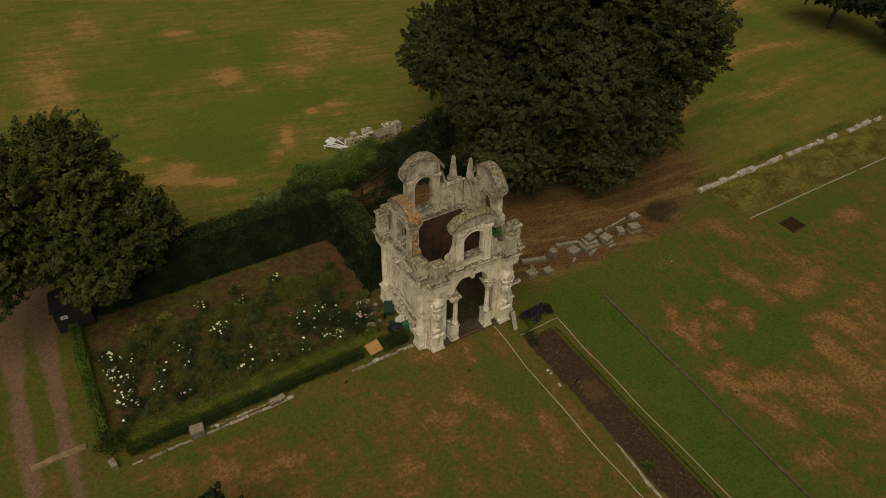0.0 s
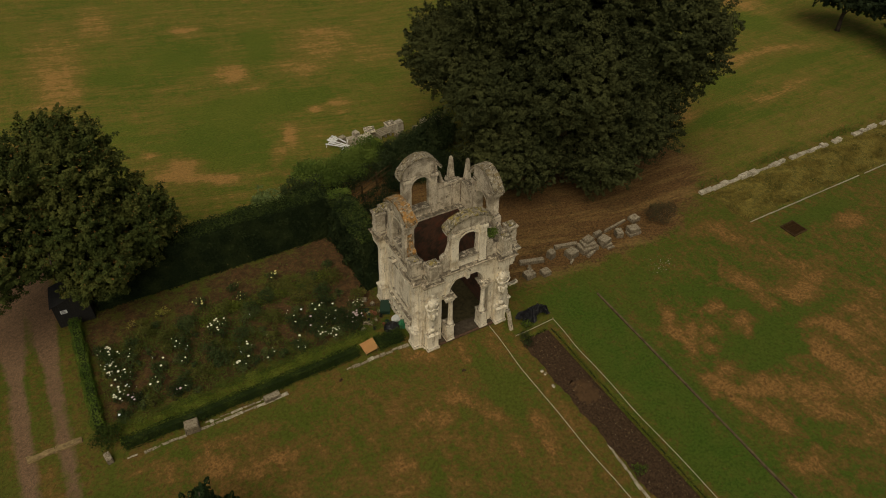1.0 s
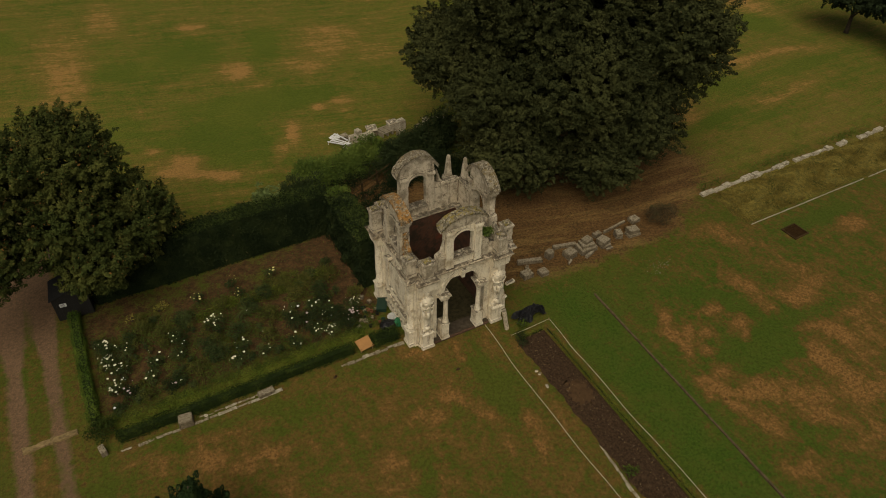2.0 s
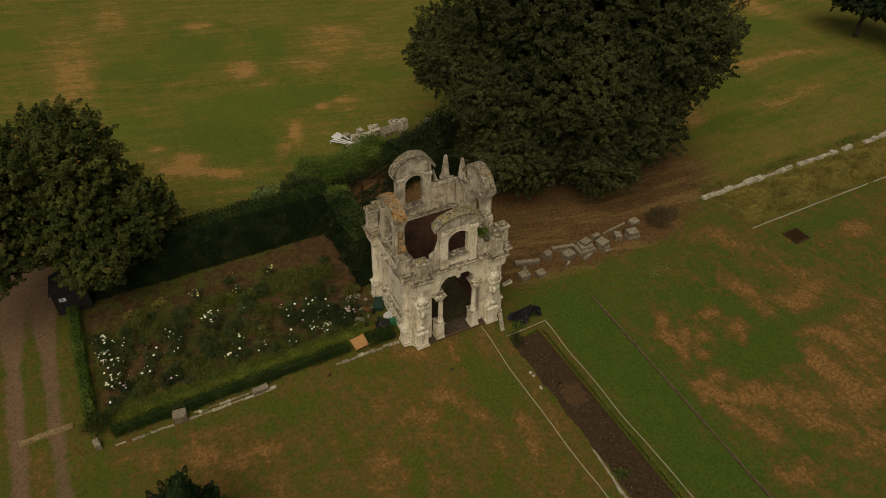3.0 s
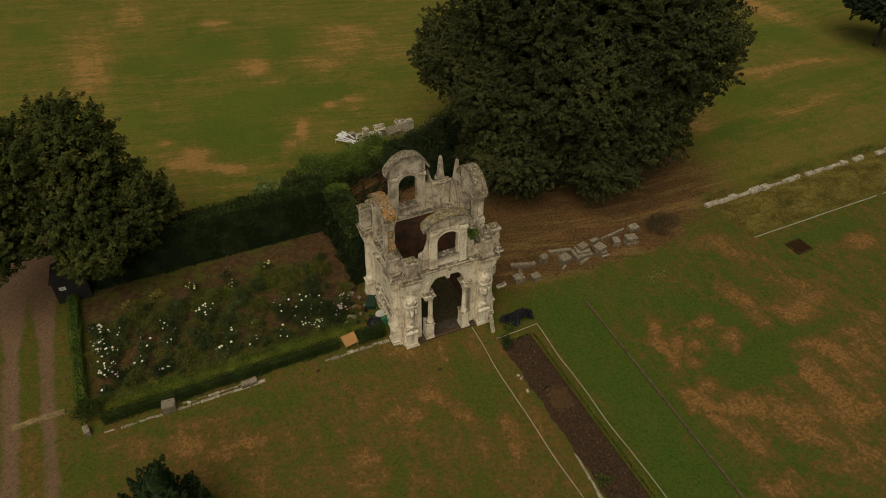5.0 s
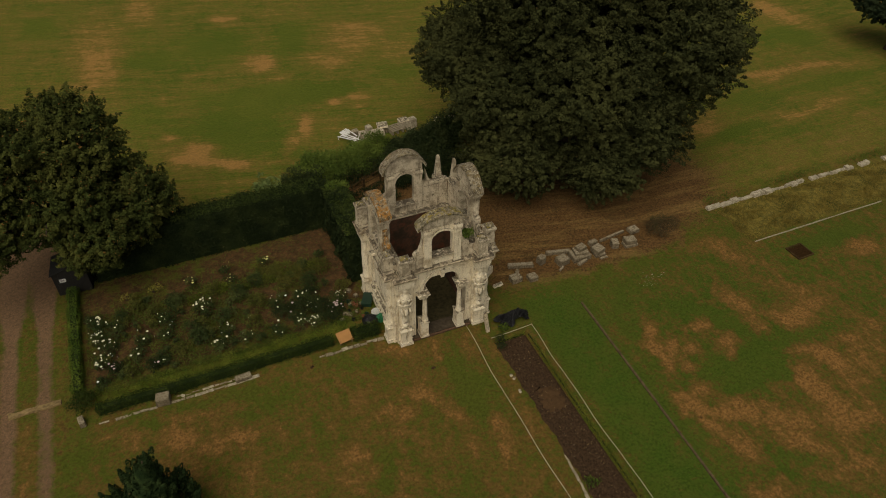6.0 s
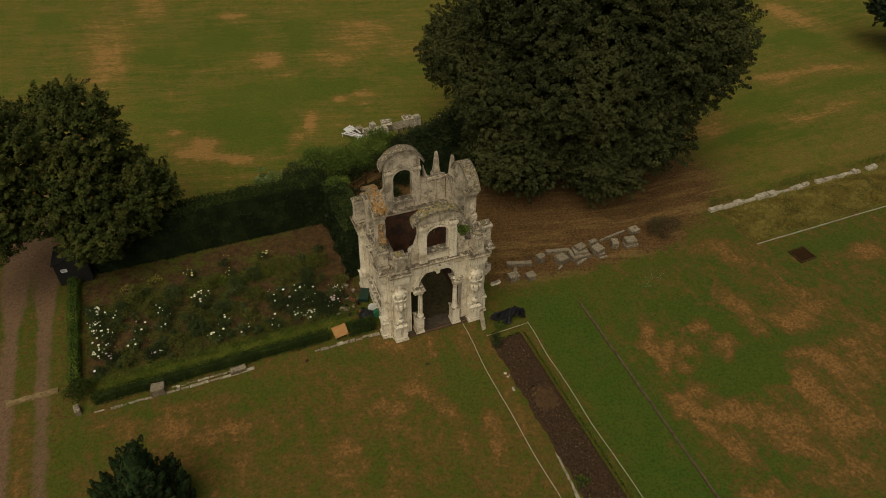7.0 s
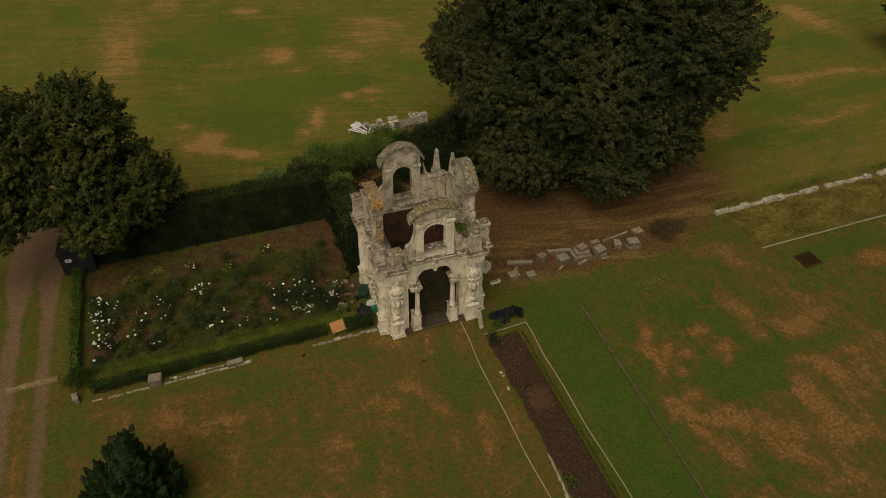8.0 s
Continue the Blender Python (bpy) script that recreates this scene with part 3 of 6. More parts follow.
def ground_sheet():
    xs, ys = axis_steps(-34, 70, 0.3, 1400), axis_steps(-26, 66, 0.3, 1400)
    X, Y = np.meshgrid(xs, ys)
    wob = np.sin(X * 0.9 + 1.3 * np.sin(Y * 0.7)) * np.cos(Y * 1.1 + np.sin(X * 0.53))
    wob2 = np.sin(X * 2.3 + 2 * np.sin(Y * 1.9)) * np.cos(Y * 2.7 + 2 * np.sin(X * 1.7))

    def rect(x0, x1, y0, y1, soft=0.25):
        return (1 / (1 + np.exp(-(X - x0) / soft))) * (1 / (1 + np.exp((X - x1) / soft))) * (1 / (1 + np.exp(-(Y - y0) / soft))) * (1 / (1 + np.exp((Y - y1) / soft)))

    def worn(dryness, patches):
        """Lays soft ragged ovals of drier or greener turf into the mask."""
        for i, (x, y, along, across, turn, weight) in enumerate(patches):
            ca, sa = math.cos(radians(turn)), math.sin(radians(turn))
            u, v = ((X - x) * ca + (Y - y) * sa) / along, (-(X - x) * sa + (Y - y) * ca) / across
            r = u * u + v * v + 0.35 * np.sin(1.7 * u * 1.9 + i) * np.cos(2.1 * v + 2 * i)
            dryness = dryness + 1.4 * weight * np.exp(-np.clip(r, 0, 40) ** 1.3 * 0.8)
        return dryness

    far_side = 1 / (1 + np.exp(-(Y - 12.0) / 0.6))
    south = rect(-15.4, 4.0, -30, 0.9, 0.5)
    east = rect(10.1, 60, -40, 0.2, 0.8)
    dry = 0.28 + 0.04 * wob + 0.09 * far_side + 0.17 * south + 0.05 * east + 0.16 * rect(19, 46, 3.6, 9.5, 1.5) + 0.12 * rect(16, 40, -40, -6.5, 2.0)
    for patches in (FIELD_STRAW, FIELD_GREEN, PARK_STRAW, EAST_STRAW, EAST_STRAW_FAR, EAST_GREEN, SOUTH_STRAW, SOUTH_GREEN):
        dry = worn(dry, patches)
    verge = rect(6.3, 6.9, -20, -1.2, 0.12) + rect(3.5, 4.6, -20, -1.4, 0.2)
    dry = dry + 0.22 * verge * (0.7 + 0.5 * wob2)
    dry = dry - 0.30 * rect(6.9, 10.0, -24, 0.6, 0.3) - 0.22 * rect(9.6, 14, -3.4, 0.4, 0.8)
    dry = np.maximum(dry, 0.62 * rect(-17.9, -16.9, -20, 2.6, 0.15))
    dry = np.maximum(dry, 0.60 * rect(-17.8, -17.0, 4.4, 5.6, 0.3))
    dry = np.maximum(dry, 0.46 * rect(-16.2, -15.4, -3, 11, 0.2))
    lush = np.clip(rect(6.9, 10.0, -24, 1.0, 0.3) + 0.75 * rect(10, 30, -20, 0.4, 0.8) + 0.4 * rect(0.5, 3.6, -7, -0.2, 0.6), 0, 1)
    # Round the park trees the litter colour stands for their shade too.
    litter = 0.95 * np.exp(-(((X - 14.5) / 9.5) ** 2 + ((Y - 8.3) / 6.0) ** 2) ** 2) + 0.3 * np.exp(-((X - 53) ** 2 + (Y - 11) ** 2) / 40)
    # Behind the pavilion the litter colour also holds the shade by the fence.
    litter = np.clip(litter + 0.75 * rect(6.0, 18.5, 1.5, 4.2, 0.45) + 0.8 * rect(0.2, 9, 5.6, 17.6, 0.5) + 0.6 * rect(17, 23, 2.0, 9, 1.5) + 0.35 * rect(22, 48, 3.8, 10, 1.5), 0, 1)
    field = np.clip((Y - 13) / 8 + 0.4 * (X + 2 < 0), 0, 1) * (Y > 12.2)
    field = np.maximum(field, 0.85 / (1 + np.exp(-(X - 21) / 1.5)) / (1 + np.exp(-(Y - 4.2) / 0.4)))
    weed = 0.3 * rect(-14.6, -3, 2.0, 3.0, 0.12) + rect(22.6, 46, 0, 3.1, 0.3) + 0.5 * rect(23, 46, 3.6, 9, 1.2) + 0.55 * rect(6.5, 20, 0.8, 2.2, 0.5)
    earth = rect(-14.9, -0.7, 3.0, 10.9, 0.2) * (0.78 + 0.25 * wob2 + 0.15 * wob) + 0.5 * rect(-2.4, -0.6, 4.2, 10.6, 0.3) + 0.5 * rect(-16, -15.5, -4, 1, 0.2) + 0.4 * rect(-16.0, -15.45, 1, 11, 0.12) + 0.45 * rect(6.3, 15.5, 3.55, 3.95, 0.12) + 0.42 * rect(-14.4, -7.6, 0.95, 1.35, 0.06) + 0.5 * rect(-4.2, -0.5, 0.9, 1.25, 0.06)
    gravel = (0.95 * rect(-18.72, -17.80, -20, 16, 0.14) + 0.95 * rect(-17.06, -16.25, -20, 16, 0.14) + 0.85 * rect(-19.4, -15.9, 9.6, 26, 0.8))
    gravel = np.clip(gravel - 0.15 + 0.08 * wob, 0, 1)
    Z = 0.02 * wob * np.exp(-((X - 10) ** 2 + (Y - 5) ** 2) / 9000) - 0.03 * rect(-18.7, -17.8, -20, 16, 0.2) - 0.03 * rect(-17.0, -16.0, -20, 16, 0.2) - 0.02
    n, m = len(xs), len(ys)
    idx = np.arange(n * m).reshape(m, n)
    quads = np.stack([idx[:-1, :-1], idx[:-1, 1:], idx[1:, 1:], idx[1:, :-1]], axis=-1).reshape(-1, 4)
    me = bpy.data.meshes.new("ground")
    me.vertices.add(n * m)
    me.vertices.foreach_set("co", np.stack([X, Y, Z], axis=-1).astype(np.float32).ravel())
    me.loops.add(quads.size)
    me.loops.foreach_set("vertex_index", quads.astype(np.int32).ravel())
    me.polygons.add(len(quads))
    me.polygons.foreach_set("loop_start", np.arange(0, quads.size, 4, dtype=np.int32))
    me.update(calc_edges=True)
    me.validate()
    for key, field in (("dry", dry), ("lush", lush), ("litter", litter), ("weed", weed), ("earth", earth), ("gravel", gravel), ("field", field)):
        me.attributes.new(key, "FLOAT", "POINT").data.foreach_set("value", np.clip(field, 0, 1).astype(np.float32).ravel())
    me.attributes.new("lane", "FLOAT", "POINT").data.foreach_set("value", (Y + 0.26 * np.minimum(X - 16, 0)).astype(np.float32).ravel())
    me.materials.append(TURF)
    for p in me.polygons:
        p.use_smooth = True
    return tagged(new("ground", me), "parched green and brown mown parkland turf", "ground", kind="structure")


ground = ground_sheet()

# ---- the ruined pavilion ----
CX, CY, DEEP = 2.25, 2.68, 0.935
pavilion = thing("ruined_pavilion", "roofless pale limestone garden pavilion with curved hoods, stained and overgrown", "ruin", (CX, CY, 0))


def face_part(name, bm, material, k, label="", rough=0.012, size=0.2, chips=0.03, smooth=False, under=None):
    """A part modelled on the front (outside towards -y, x along the wall), turned to side k: 0 front, 1 left, 2 back, 3 right."""
    if rough:
        weather(bm, size, rough, chips, 3.7 * k)
    bm.transform(Matrix.Diagonal((1, DEEP, 1, 1)) @ pose(0, 0, 0, 0, 0, -90 * k))
    return part(name, bm, material, under or pavilion, label, smooth)


WALL, INNER, PIER = 2.42, 1.95, 2.87
TOP = 4.45


def lower_wall(k):
    def gate(h, top, out):
        """The front wall: round arch over a wider opening, carried by the imposts."""
        polys = arch_polys(-h, h, 2.90, top, 0.0, 0.97 + out, 3.15)
        for sgn in (-1, 1):
            q = [(sgn * (1.36 + out), 0.0), (sgn * h, 0.0), (sgn * h, 2.90), (sgn * (1.36 + out), 2.90)]
            polys.append(q if sgn > 0 else q[::-1])
        return polys

    bm = bmesh.new()
    half = WALL if k % 2 == 0 else INNER
    if k == 0:
        slab(bm, gate(half, TOP, 0.0), -WALL, -INNER)
    else:
        slab(bm, [[(-half, 0), (half, 0), (half, TOP), (-half, TOP)]], -WALL, -INNER)
    face_part("wall", bm, STONE_LOW, k, "pale limestone wall, streaked with dirt", 0.008, 0.3, 0.0)
    # brick lining inside
    bm = bmesh.new()
    h = INNER - 0.004 if k % 2 == 0 else INNER - 0.13
    if k == 0:
        slab(bm, gate(h, TOP + 0.2, 0.02), -INNER + 0.004, -INNER + 0.124)
    else:
        slab(bm, [[(-h, 0), (h, 0), (h, TOP + 0.2), (-h, TOP + 0.2)]], -INNER + 0.004, -INNER + 0.124)
    ledge = bmesh.new()
    box(ledge, -h + 0.02, h - 0.02, -2.16, -INNER + 0.15, TOP + 0.204, TOP + 0.292)
    face_part("inner_ledge", ledge, STONE_HIGH, k, "worn stone ledge on top of the brick", 0.012, 0.18, 0.04)
    face_part("brick_lining", bm, BRICK, k, "red-brown brick inside of the wall", 0.012, 0.35, 0.0)


def entablature(k):
    """Architrave, frieze and cornice as one moulded band that breaks forward over the piers."""
    rows = [(TOP - 0.52, 0.03), (TOP - 0.50, 0.05), (TOP - 0.36, 0.05), (TOP - 0.34, 0.08), (TOP - 0.06, 0.08), (TOP, 0.11), (TOP + 0.07, 0.19), (TOP + 0.13, 0.22), (TOP + 0.19, 0.19), (TOP + 0.30, 0.0)]
    breaks = [(-2.42, 0), (-2.40, 1), (-1.60, 1), (-1.58, 0), (1.58, 0), (1.60, 1), (2.40, 1), (2.42, 0)]
    for band, rows in (("frieze", rows[:6]), ("cornice", rows[5:])):
      bm = bmesh.new()
      grid = []
      for z, out in rows:
          line = []
          for u, fwd in breaks:
              v = WALL + out + fwd * 0.36
              uu = u
              if abs(u) > 2.3:
                  uu = math.copysign(2.40 + out, u)
              elif fwd:
                  uu = math.copysign(abs(u) - out * 0.7, u)
              line.append(bm.verts.new((uu, -v, z)))
          grid.append(line)
      for a, b in zip(grid, grid[1:]):
          for i in range(len(a) - 1):
              bm.faces.new((a[i], a[i + 1], b[i + 1], b[i]))
      inner = [[bm.verts.new((x, -INNER - 0.02, z)) for x in (-2.40, 2.40)] for z in (rows[0][0], rows[-1][0] + 0.02)]
      bm.faces.new([*grid[-1], inner[1][1], inner[1][0]])
      bm.faces.new([*grid[0][::-1], inner[0][0], inner[0][1]])
      for s, i in ((0, 0), (-1, 1)):
          bm.faces.new([row[s] for row in grid] + [inner[1][i], inner[0][i]])
      face_part(band, bm, STONE_LOW if band == "frieze" else STONE_CORNICE if k in (0, 1) else STONE_HIGH, k, "pale plain stone frieze" if band == "frieze" else "broken moulded cornice, blackened on top", 0.012 if band == "frieze" else 0.022, 0.2, 0.0 if band == "frieze" else 0.11)


def pier(k, u, herm):
    base = [(0.0, 0.70, 0.52), (0.15, 0.70, 0.52), (0.17, 0.62, 0.47), (0.22, 0.56, 0.43), (0.90, 0.54, 0.42), (0.93, 0.60, 0.46), (0.97, 0.66, 0.51), (1.05, 0.70, 0.54), (1.09, 0.64, 0.50), (1.18, 0.46, 0.38)]
    y = -(PIER - 0.26)
    bm = bmesh.new()
    stack(bm, u, y, base)
    face_part("pedestal", bm, STONE_LOW, k, "moulded stone pedestal", 0.005, 0.16, 0.035)
    bm = bmesh.new()
    stack(bm, u, -(WALL + 0.07), [(0.0, 0.80, 0.14), (0.18, 0.80, 0.14), (0.2, 0.74, 0.13), (TOP - 0.52, 0.72, 0.12)])
    shaft = face_part("pilaster", bm, STONE_LOW, k, "", 0.006, 0.25, 0.0)
    bm = bmesh.new()
    if herm:
        # plain tapered shaft with a broad swelling on top, arms cut short, and a scrolled foot
        stack(bm, u, y + 0.06, [(1.16, 0.46, 0.34), (1.26, 0.50, 0.38), (1.34, 0.34, 0.28), (1.55, 0.30, 0.26), (2.55, 0.40, 0.30), (2.62, 0.50, 0.36)])
        lathe(bm, [(1.22, 0.08), (1.34, 0.17), (1.46, 0.18), (1.58, 0.08)], 10, u, y - 0.06)
        lathe(bm, [(2.02, 0.05), (2.25, 0.10), (2.50, 0.16), (2.68, 0.23), (2.84, 0.22), (3.02, 0.24), (3.26, 0.29), (3.42, 0.25), (3.52, 0.12), (3.60, 0.11), (3.70, 0.14), (3.80, 0.13), (3.88, 0.08)], 14, u, y - 0.02)
        for s in (-1, 1):
            tube(bm, [(u + s * 0.20, y - 0.02, 3.40), (u + s * 0.33, y - 0.05, 3.22), (u + s * 0.34, y - 0.14, 2.98), (u + s * 0.16, y - 0.24, 2.88), (u - s * 0.06, y - 0.26, 2.94)], [0.09, 0.10, 0.085, 0.07, 0.05], 8)
            lathe(bm, [(3.05, 0.04), (3.12, 0.10), (3.22, 0.12), (3.32, 0.06)], 8, u + s * 0.13, y - 0.20)
            tube(bm, [(u + s * 0.20, y - 0.06, 2.62), (u + s * 0.22, y - 0.16, 2.40), (u + s * 0.10, y - 0.18, 2.16)], [0.09, 0.08, 0.05], 8)
        tube(bm, [(u, y - 0.14, 2.60), (u, y - 0.20, 2.35), (u, y - 0.15, 2.02)], [0.12, 0.11, 0.05], 8)
        face_part("herm", bm, STONE_LOW, k, "worn carved stone herm, weathered smooth", 0.02, 0.14, 0.05, True, under=shaft)
        bm = bmesh.new()
        stack(bm, u, y + 0.04, [(3.88, 0.40, 0.32), (3.94, 0.52, 0.42), (4.0, 0.56, 0.46), (4.03, 0.62, 0.50), (TOP - 0.40, 0.64, 0.52)])
        face_part("capital", bm, STONE_LOW, k, "", 0.015, 0.15, 0.04, under=shaft)
    else:
        lathe(bm, [(1.16, 0.27), (1.24, 0.28), (1.28, 0.24), (1.36, 0.25), (1.40, 0.215), (2.2, 0.22), (3.0, 0.205), (3.72, 0.185), (3.74, 0.21), (3.80, 0.20)], 18, u, y + 0.04)
        face_part("column", bm, STONE_LOW, k, "plain round stone shaft", 0.006, 0.2, 0.02, True, under=shaft)
        bm = bmesh.new()
        stack(bm, u, y + 0.04, [(3.78, 0.42, 0.36), (3.86, 0.46, 0.40), (3.92, 0.54, 0.46), (3.96, 0.62, 0.50), (TOP - 0.40, 0.64, 0.52)])
        face_part("capital", bm, STONE_LOW, k, "", 0.015, 0.15, 0.04, under=shaft)


def attic(k, apex, hood_mat, hood_label):
    """The upper window with its jambs, curved hood, scrolls and the low wall beside it."""
    z0 = TOP + 0.28
    yf, yb = -2.52, -2.14
    lift = {2: 0.28, 3: 0.13}.get(k, 0.0)
    tip = 6.98 + lift
    half, spring, sill = (0.50, 6.66, 5.16) if k == 2 else (0.54, 6.22, 5.15)
    rise = apex - tip - 0.22
    slip = 0.22 if k == 2 else 0.0  # the rear window has slid a little to one side

    def put(name, bm, *rest, **more):
        bmesh.ops.translate(bm, vec=(slip, 0, 0), verts=bm.verts[:])
        return face_part(name, bm, *rest, **more)

    bm = bmesh.new()
    slab(bm, arch_polys(-0.95, 0.95, z0, tip + 0.02, 0.0, half, spring, sill, 0.46), yf + 0.06, yb)
    upper = put("window_wall", bm, STONE_LOW if k == 0 else STONE_HIGH, k, "grey stone window wall with a round-headed opening", 0.012, 0.2, 0.02)
    for s in (-1, 1):
        for y, out in ((yf, -1), (yb, 1)):
            bm = bmesh.new()
            stack(bm, s * 0.755, y, [(z0, 0.40, 0.16), (z0 + 0.14, 0.40, 0.16), (z0 + 0.16, 0.36, 0.12), (tip - 0.36, 0.34, 0.12), (tip - 0.32, 0.40, 0.18), (tip - 0.20, 0.44, 0.22), (tip - 0.06, 0.40, 0.16)])
            put("jamb_pilaster", bm, STONE_LOW if k == 0 else STONE_HIGH, k, "", 0.005, 0.18, 0.025, under=upper)
    for y0, y1 in ((yf + 0.005, yf + 0.058), (yb + 0.002, yb + 0.05)):
        bm = bmesh.new()
        slab(bm, ring_polys(0, spring, half + 0.005, half + 0.11, 14, 0.465, 0.58), y0, y1)
        put("window_moulding", bm, STONE_LOW if k == 0 else STONE_HIGH, k, "", 0.006, 0.2, 0.01, under=upper)
    bm = bmesh.new()
    box(bm, -0.60, 0.60, yf - 0.03, yb + 0.08, sill + 0.004, sill + 0.09)
    put("sill", bm, STONE_HIGH, k, "", 0.012, 0.2, 0.03, under=upper)
    # curved gable and hood
    n = 18
    span = 1.16 if k == 2 else 1.24

    def arc(u, lift):
        return tip + lift + rise * (math.cos(math.asin(min(1.0, abs(u) / span * 0.86))) - math.cos(math.asin(0.86))) / (1 - math.cos(math.asin(0.86)))

    us = [-0.97 + 1.94 * i / n for i in range(n + 1)]
    bm = bmesh.new()
    slab(bm, [[(a, tip - 0.02), (b, tip - 0.02), (b, arc(b, 0.01)), (a, arc(a, 0.01))] for a, b in zip(us, us[1:])], yf + 0.03, yb - 0.03)
    put("gable", bm, STONE_HIGH, k, "", 0.015, 0.2, 0.04, under=upper)
    us = [-span + 2 * span * i / n for i in range(n + 1)]
    bm = bmesh.new()
    slab(bm, [[(a, arc(a, 0.0)), (b, arc(b, 0.0)), (b, arc(b, 0.10)), (a, arc(a, 0.10))] for a, b in zip(us, us[1:])], yf - 0.05, yb + 0.04)
    put("hood_moulding", bm, STONE_HIGH, k, "", 0.016, 0.16, 0.04, under=upper)
    bm = bmesh.new()
    us = [-span + 2 * span * i / n for i in range(n + 1)]
    slab(bm, [[(a, arc(a, 0.104)), (b, arc(b, 0.104)), (b, arc(b, 0.22)), (a, arc(a, 0.22))] for a, b in zip(us, us[1:])], yf - 0.12, yb + 0.10)
    put("hood", bm, hood_mat, k, hood_label, 0.03, 0.14, 0.07, under=upper)
    # side walls, coping and scrolls
    ruin = {0: 0.55, 1: 0.45, 2: 1.15, 3: 1.05}[k]
    for s in (-1, 1):
        lo = ruin * (0.8 if s < 0 and k in (0, 1) else 1.0)
        if (k, s) in ((2, -1), (3, 1)):
            lo = 1.62  # the corner that still stands to its full height under the obelisks
        edge = 0.955 + s * slip
        whole = (k, s) in ((2, -1), (3, 1))
        pts = [(edge, z0), (2.12, z0), (2.12, z0 + lo * (0.86 if whole else 0.72)), (1.62, z0 + lo * (0.88 if whole else 0.80)), (1.20 + s * slip, z0 + lo), (edge, z0 + lo + (0.1 if whole else 0.35))]
        poly = [(s * a, b) for a, b in pts]
        bm = bmesh.new()
        slab(bm, [poly if s > 0 else poly[::-1]], yf + 0.16, yb - 0.02)
        face_part("attic_wall", bm, STONE_HIGH, k, "coursed attic wall of squared stone" if whole else "low broken attic wall of squared stone", 0.008 if whole else 0.02, 0.17, 0.02 if whole else 0.10)
        if whole:
            # two courses of dressed stone on the inner face, and a coping
            for row in range(3):
                for i in range(3):
                    a0, a1 = edge + 0.01 + (2.10 - edge) * i / 3 + 0.1 * (row % 2), edge + (2.10 - edge) * (i + 1) / 3 + 0.1 * (row % 2)
                    bm = bmesh.new()
                    box(bm, *sorted((s * a0, s * min(a1, 2.11))), yb - 0.018, yb + 0.012, z0 + 0.02 + 0.44 * row, z0 + 0.445 + 0.44 * row)
                    face_part("course_stone", bm, STONE_HIGH, k, "", 0.006, 0.2, 0.01)
            bm = bmesh.new()
            box(bm, *sorted((s * (1.30 + s * slip), s * 2.16)), yf + 0.10, yb + 0.05, z0 + lo * 0.88, z0 + lo * 0.88 + 0.10)
            face_part("coping", bm, STONE_HIGH, k, "", 0.012, 0.16, 0.04)
        bm = bmesh.new()
        cz = z0 + lo * 0.5 + 0.50
        for rad, y0, y1 in ((0.27, -2.46, -2.20), (0.17, -2.50, -2.462), (0.08, -2.53, -2.502)):
            ring = [(s * 1.14 + rad * math.cos(2 * math.pi * i / 14), cz + rad * math.sin(2 * math.pi * i / 14)) for i in range(14)]
            slab(bm, [ring], y0, y1)
        sweep = [(s * 0.965, cz - 0.1), (s * 1.20, cz + 0.2), (s * 1.06, cz + 0.55), (s * 0.965, cz + 0.95)]
        slab(bm, [sweep if s > 0 else sweep[::-1]], -2.45, -2.21)
        box(bm, *sorted((s * 0.96, s * 1.42)), -2.46, -2.22, z0 + 0.01, cz - 0.16)
        face_part("scroll", bm, HOOD_ORANGE if (k == 1 and s > 0) else STONE_HIGH, k, "eroded stone volute", 0.025, 0.13, 0.07)


def finials(k, u, height, obelisk):
    """The pedestal over a pier, with an obelisk or the broken stump of one."""
    z0 = TOP + 0.29
    y = -(WALL + 0.22)
    if obelisk:
        u, y = (u + 0.22, y) if k == 2 else (u, y + 0.22)
    bm = bmesh.new()
    wide = 0.80 if obelisk else 1.0
    stack(bm, u, y, [(z, w * wide, d * wide) for z, w, d in ((z0, 0.60, 0.56), (z0 + 0.14, 0.60, 0.56), (z0 + 0.17, 0.50, 0.48), (z0 + height - 0.2, 0.49, 0.47), (z0 + height - 0.16, 0.58, 0.56), (z0 + height - 0.05, 0.62, 0.60), (z0 + height, 0.52, 0.50))])
    face_part("finial_pedestal", bm, STONE_HIGH, k, "stained square stone finial block", 0.009, 0.15, 0.05)
    bm = bmesh.new()
    if obelisk:
        stack(bm, u, y, [(z0 + height - 0.01, 0.44, 0.42), (z0 + height + 0.10, 0.44, 0.42), (z0 + height + 0.14, 0.32, 0.30), (z0 + height + 1.24, 0.15, 0.14), (z0 + height + 1.34, 0.06, 0.06)])
        face_part("obelisk", bm, STONE_HIGH, k, "slender stone obelisk", 0.008, 0.18, 0.02)
    else:
        stack(bm, u, y, [(z0 + height - 0.01, 0.40, 0.38), (z0 + height + 0.06, 0.36, 0.34), (z0 + height + 0.12, 0.22, 0.18), (z0 + height + 0.16, 0.08, 0.08)])
        face_part("finial_stump", bm, HOOD_MOSS, k, "broken mossy stump of a finial", 0.03, 0.12, 0.05)


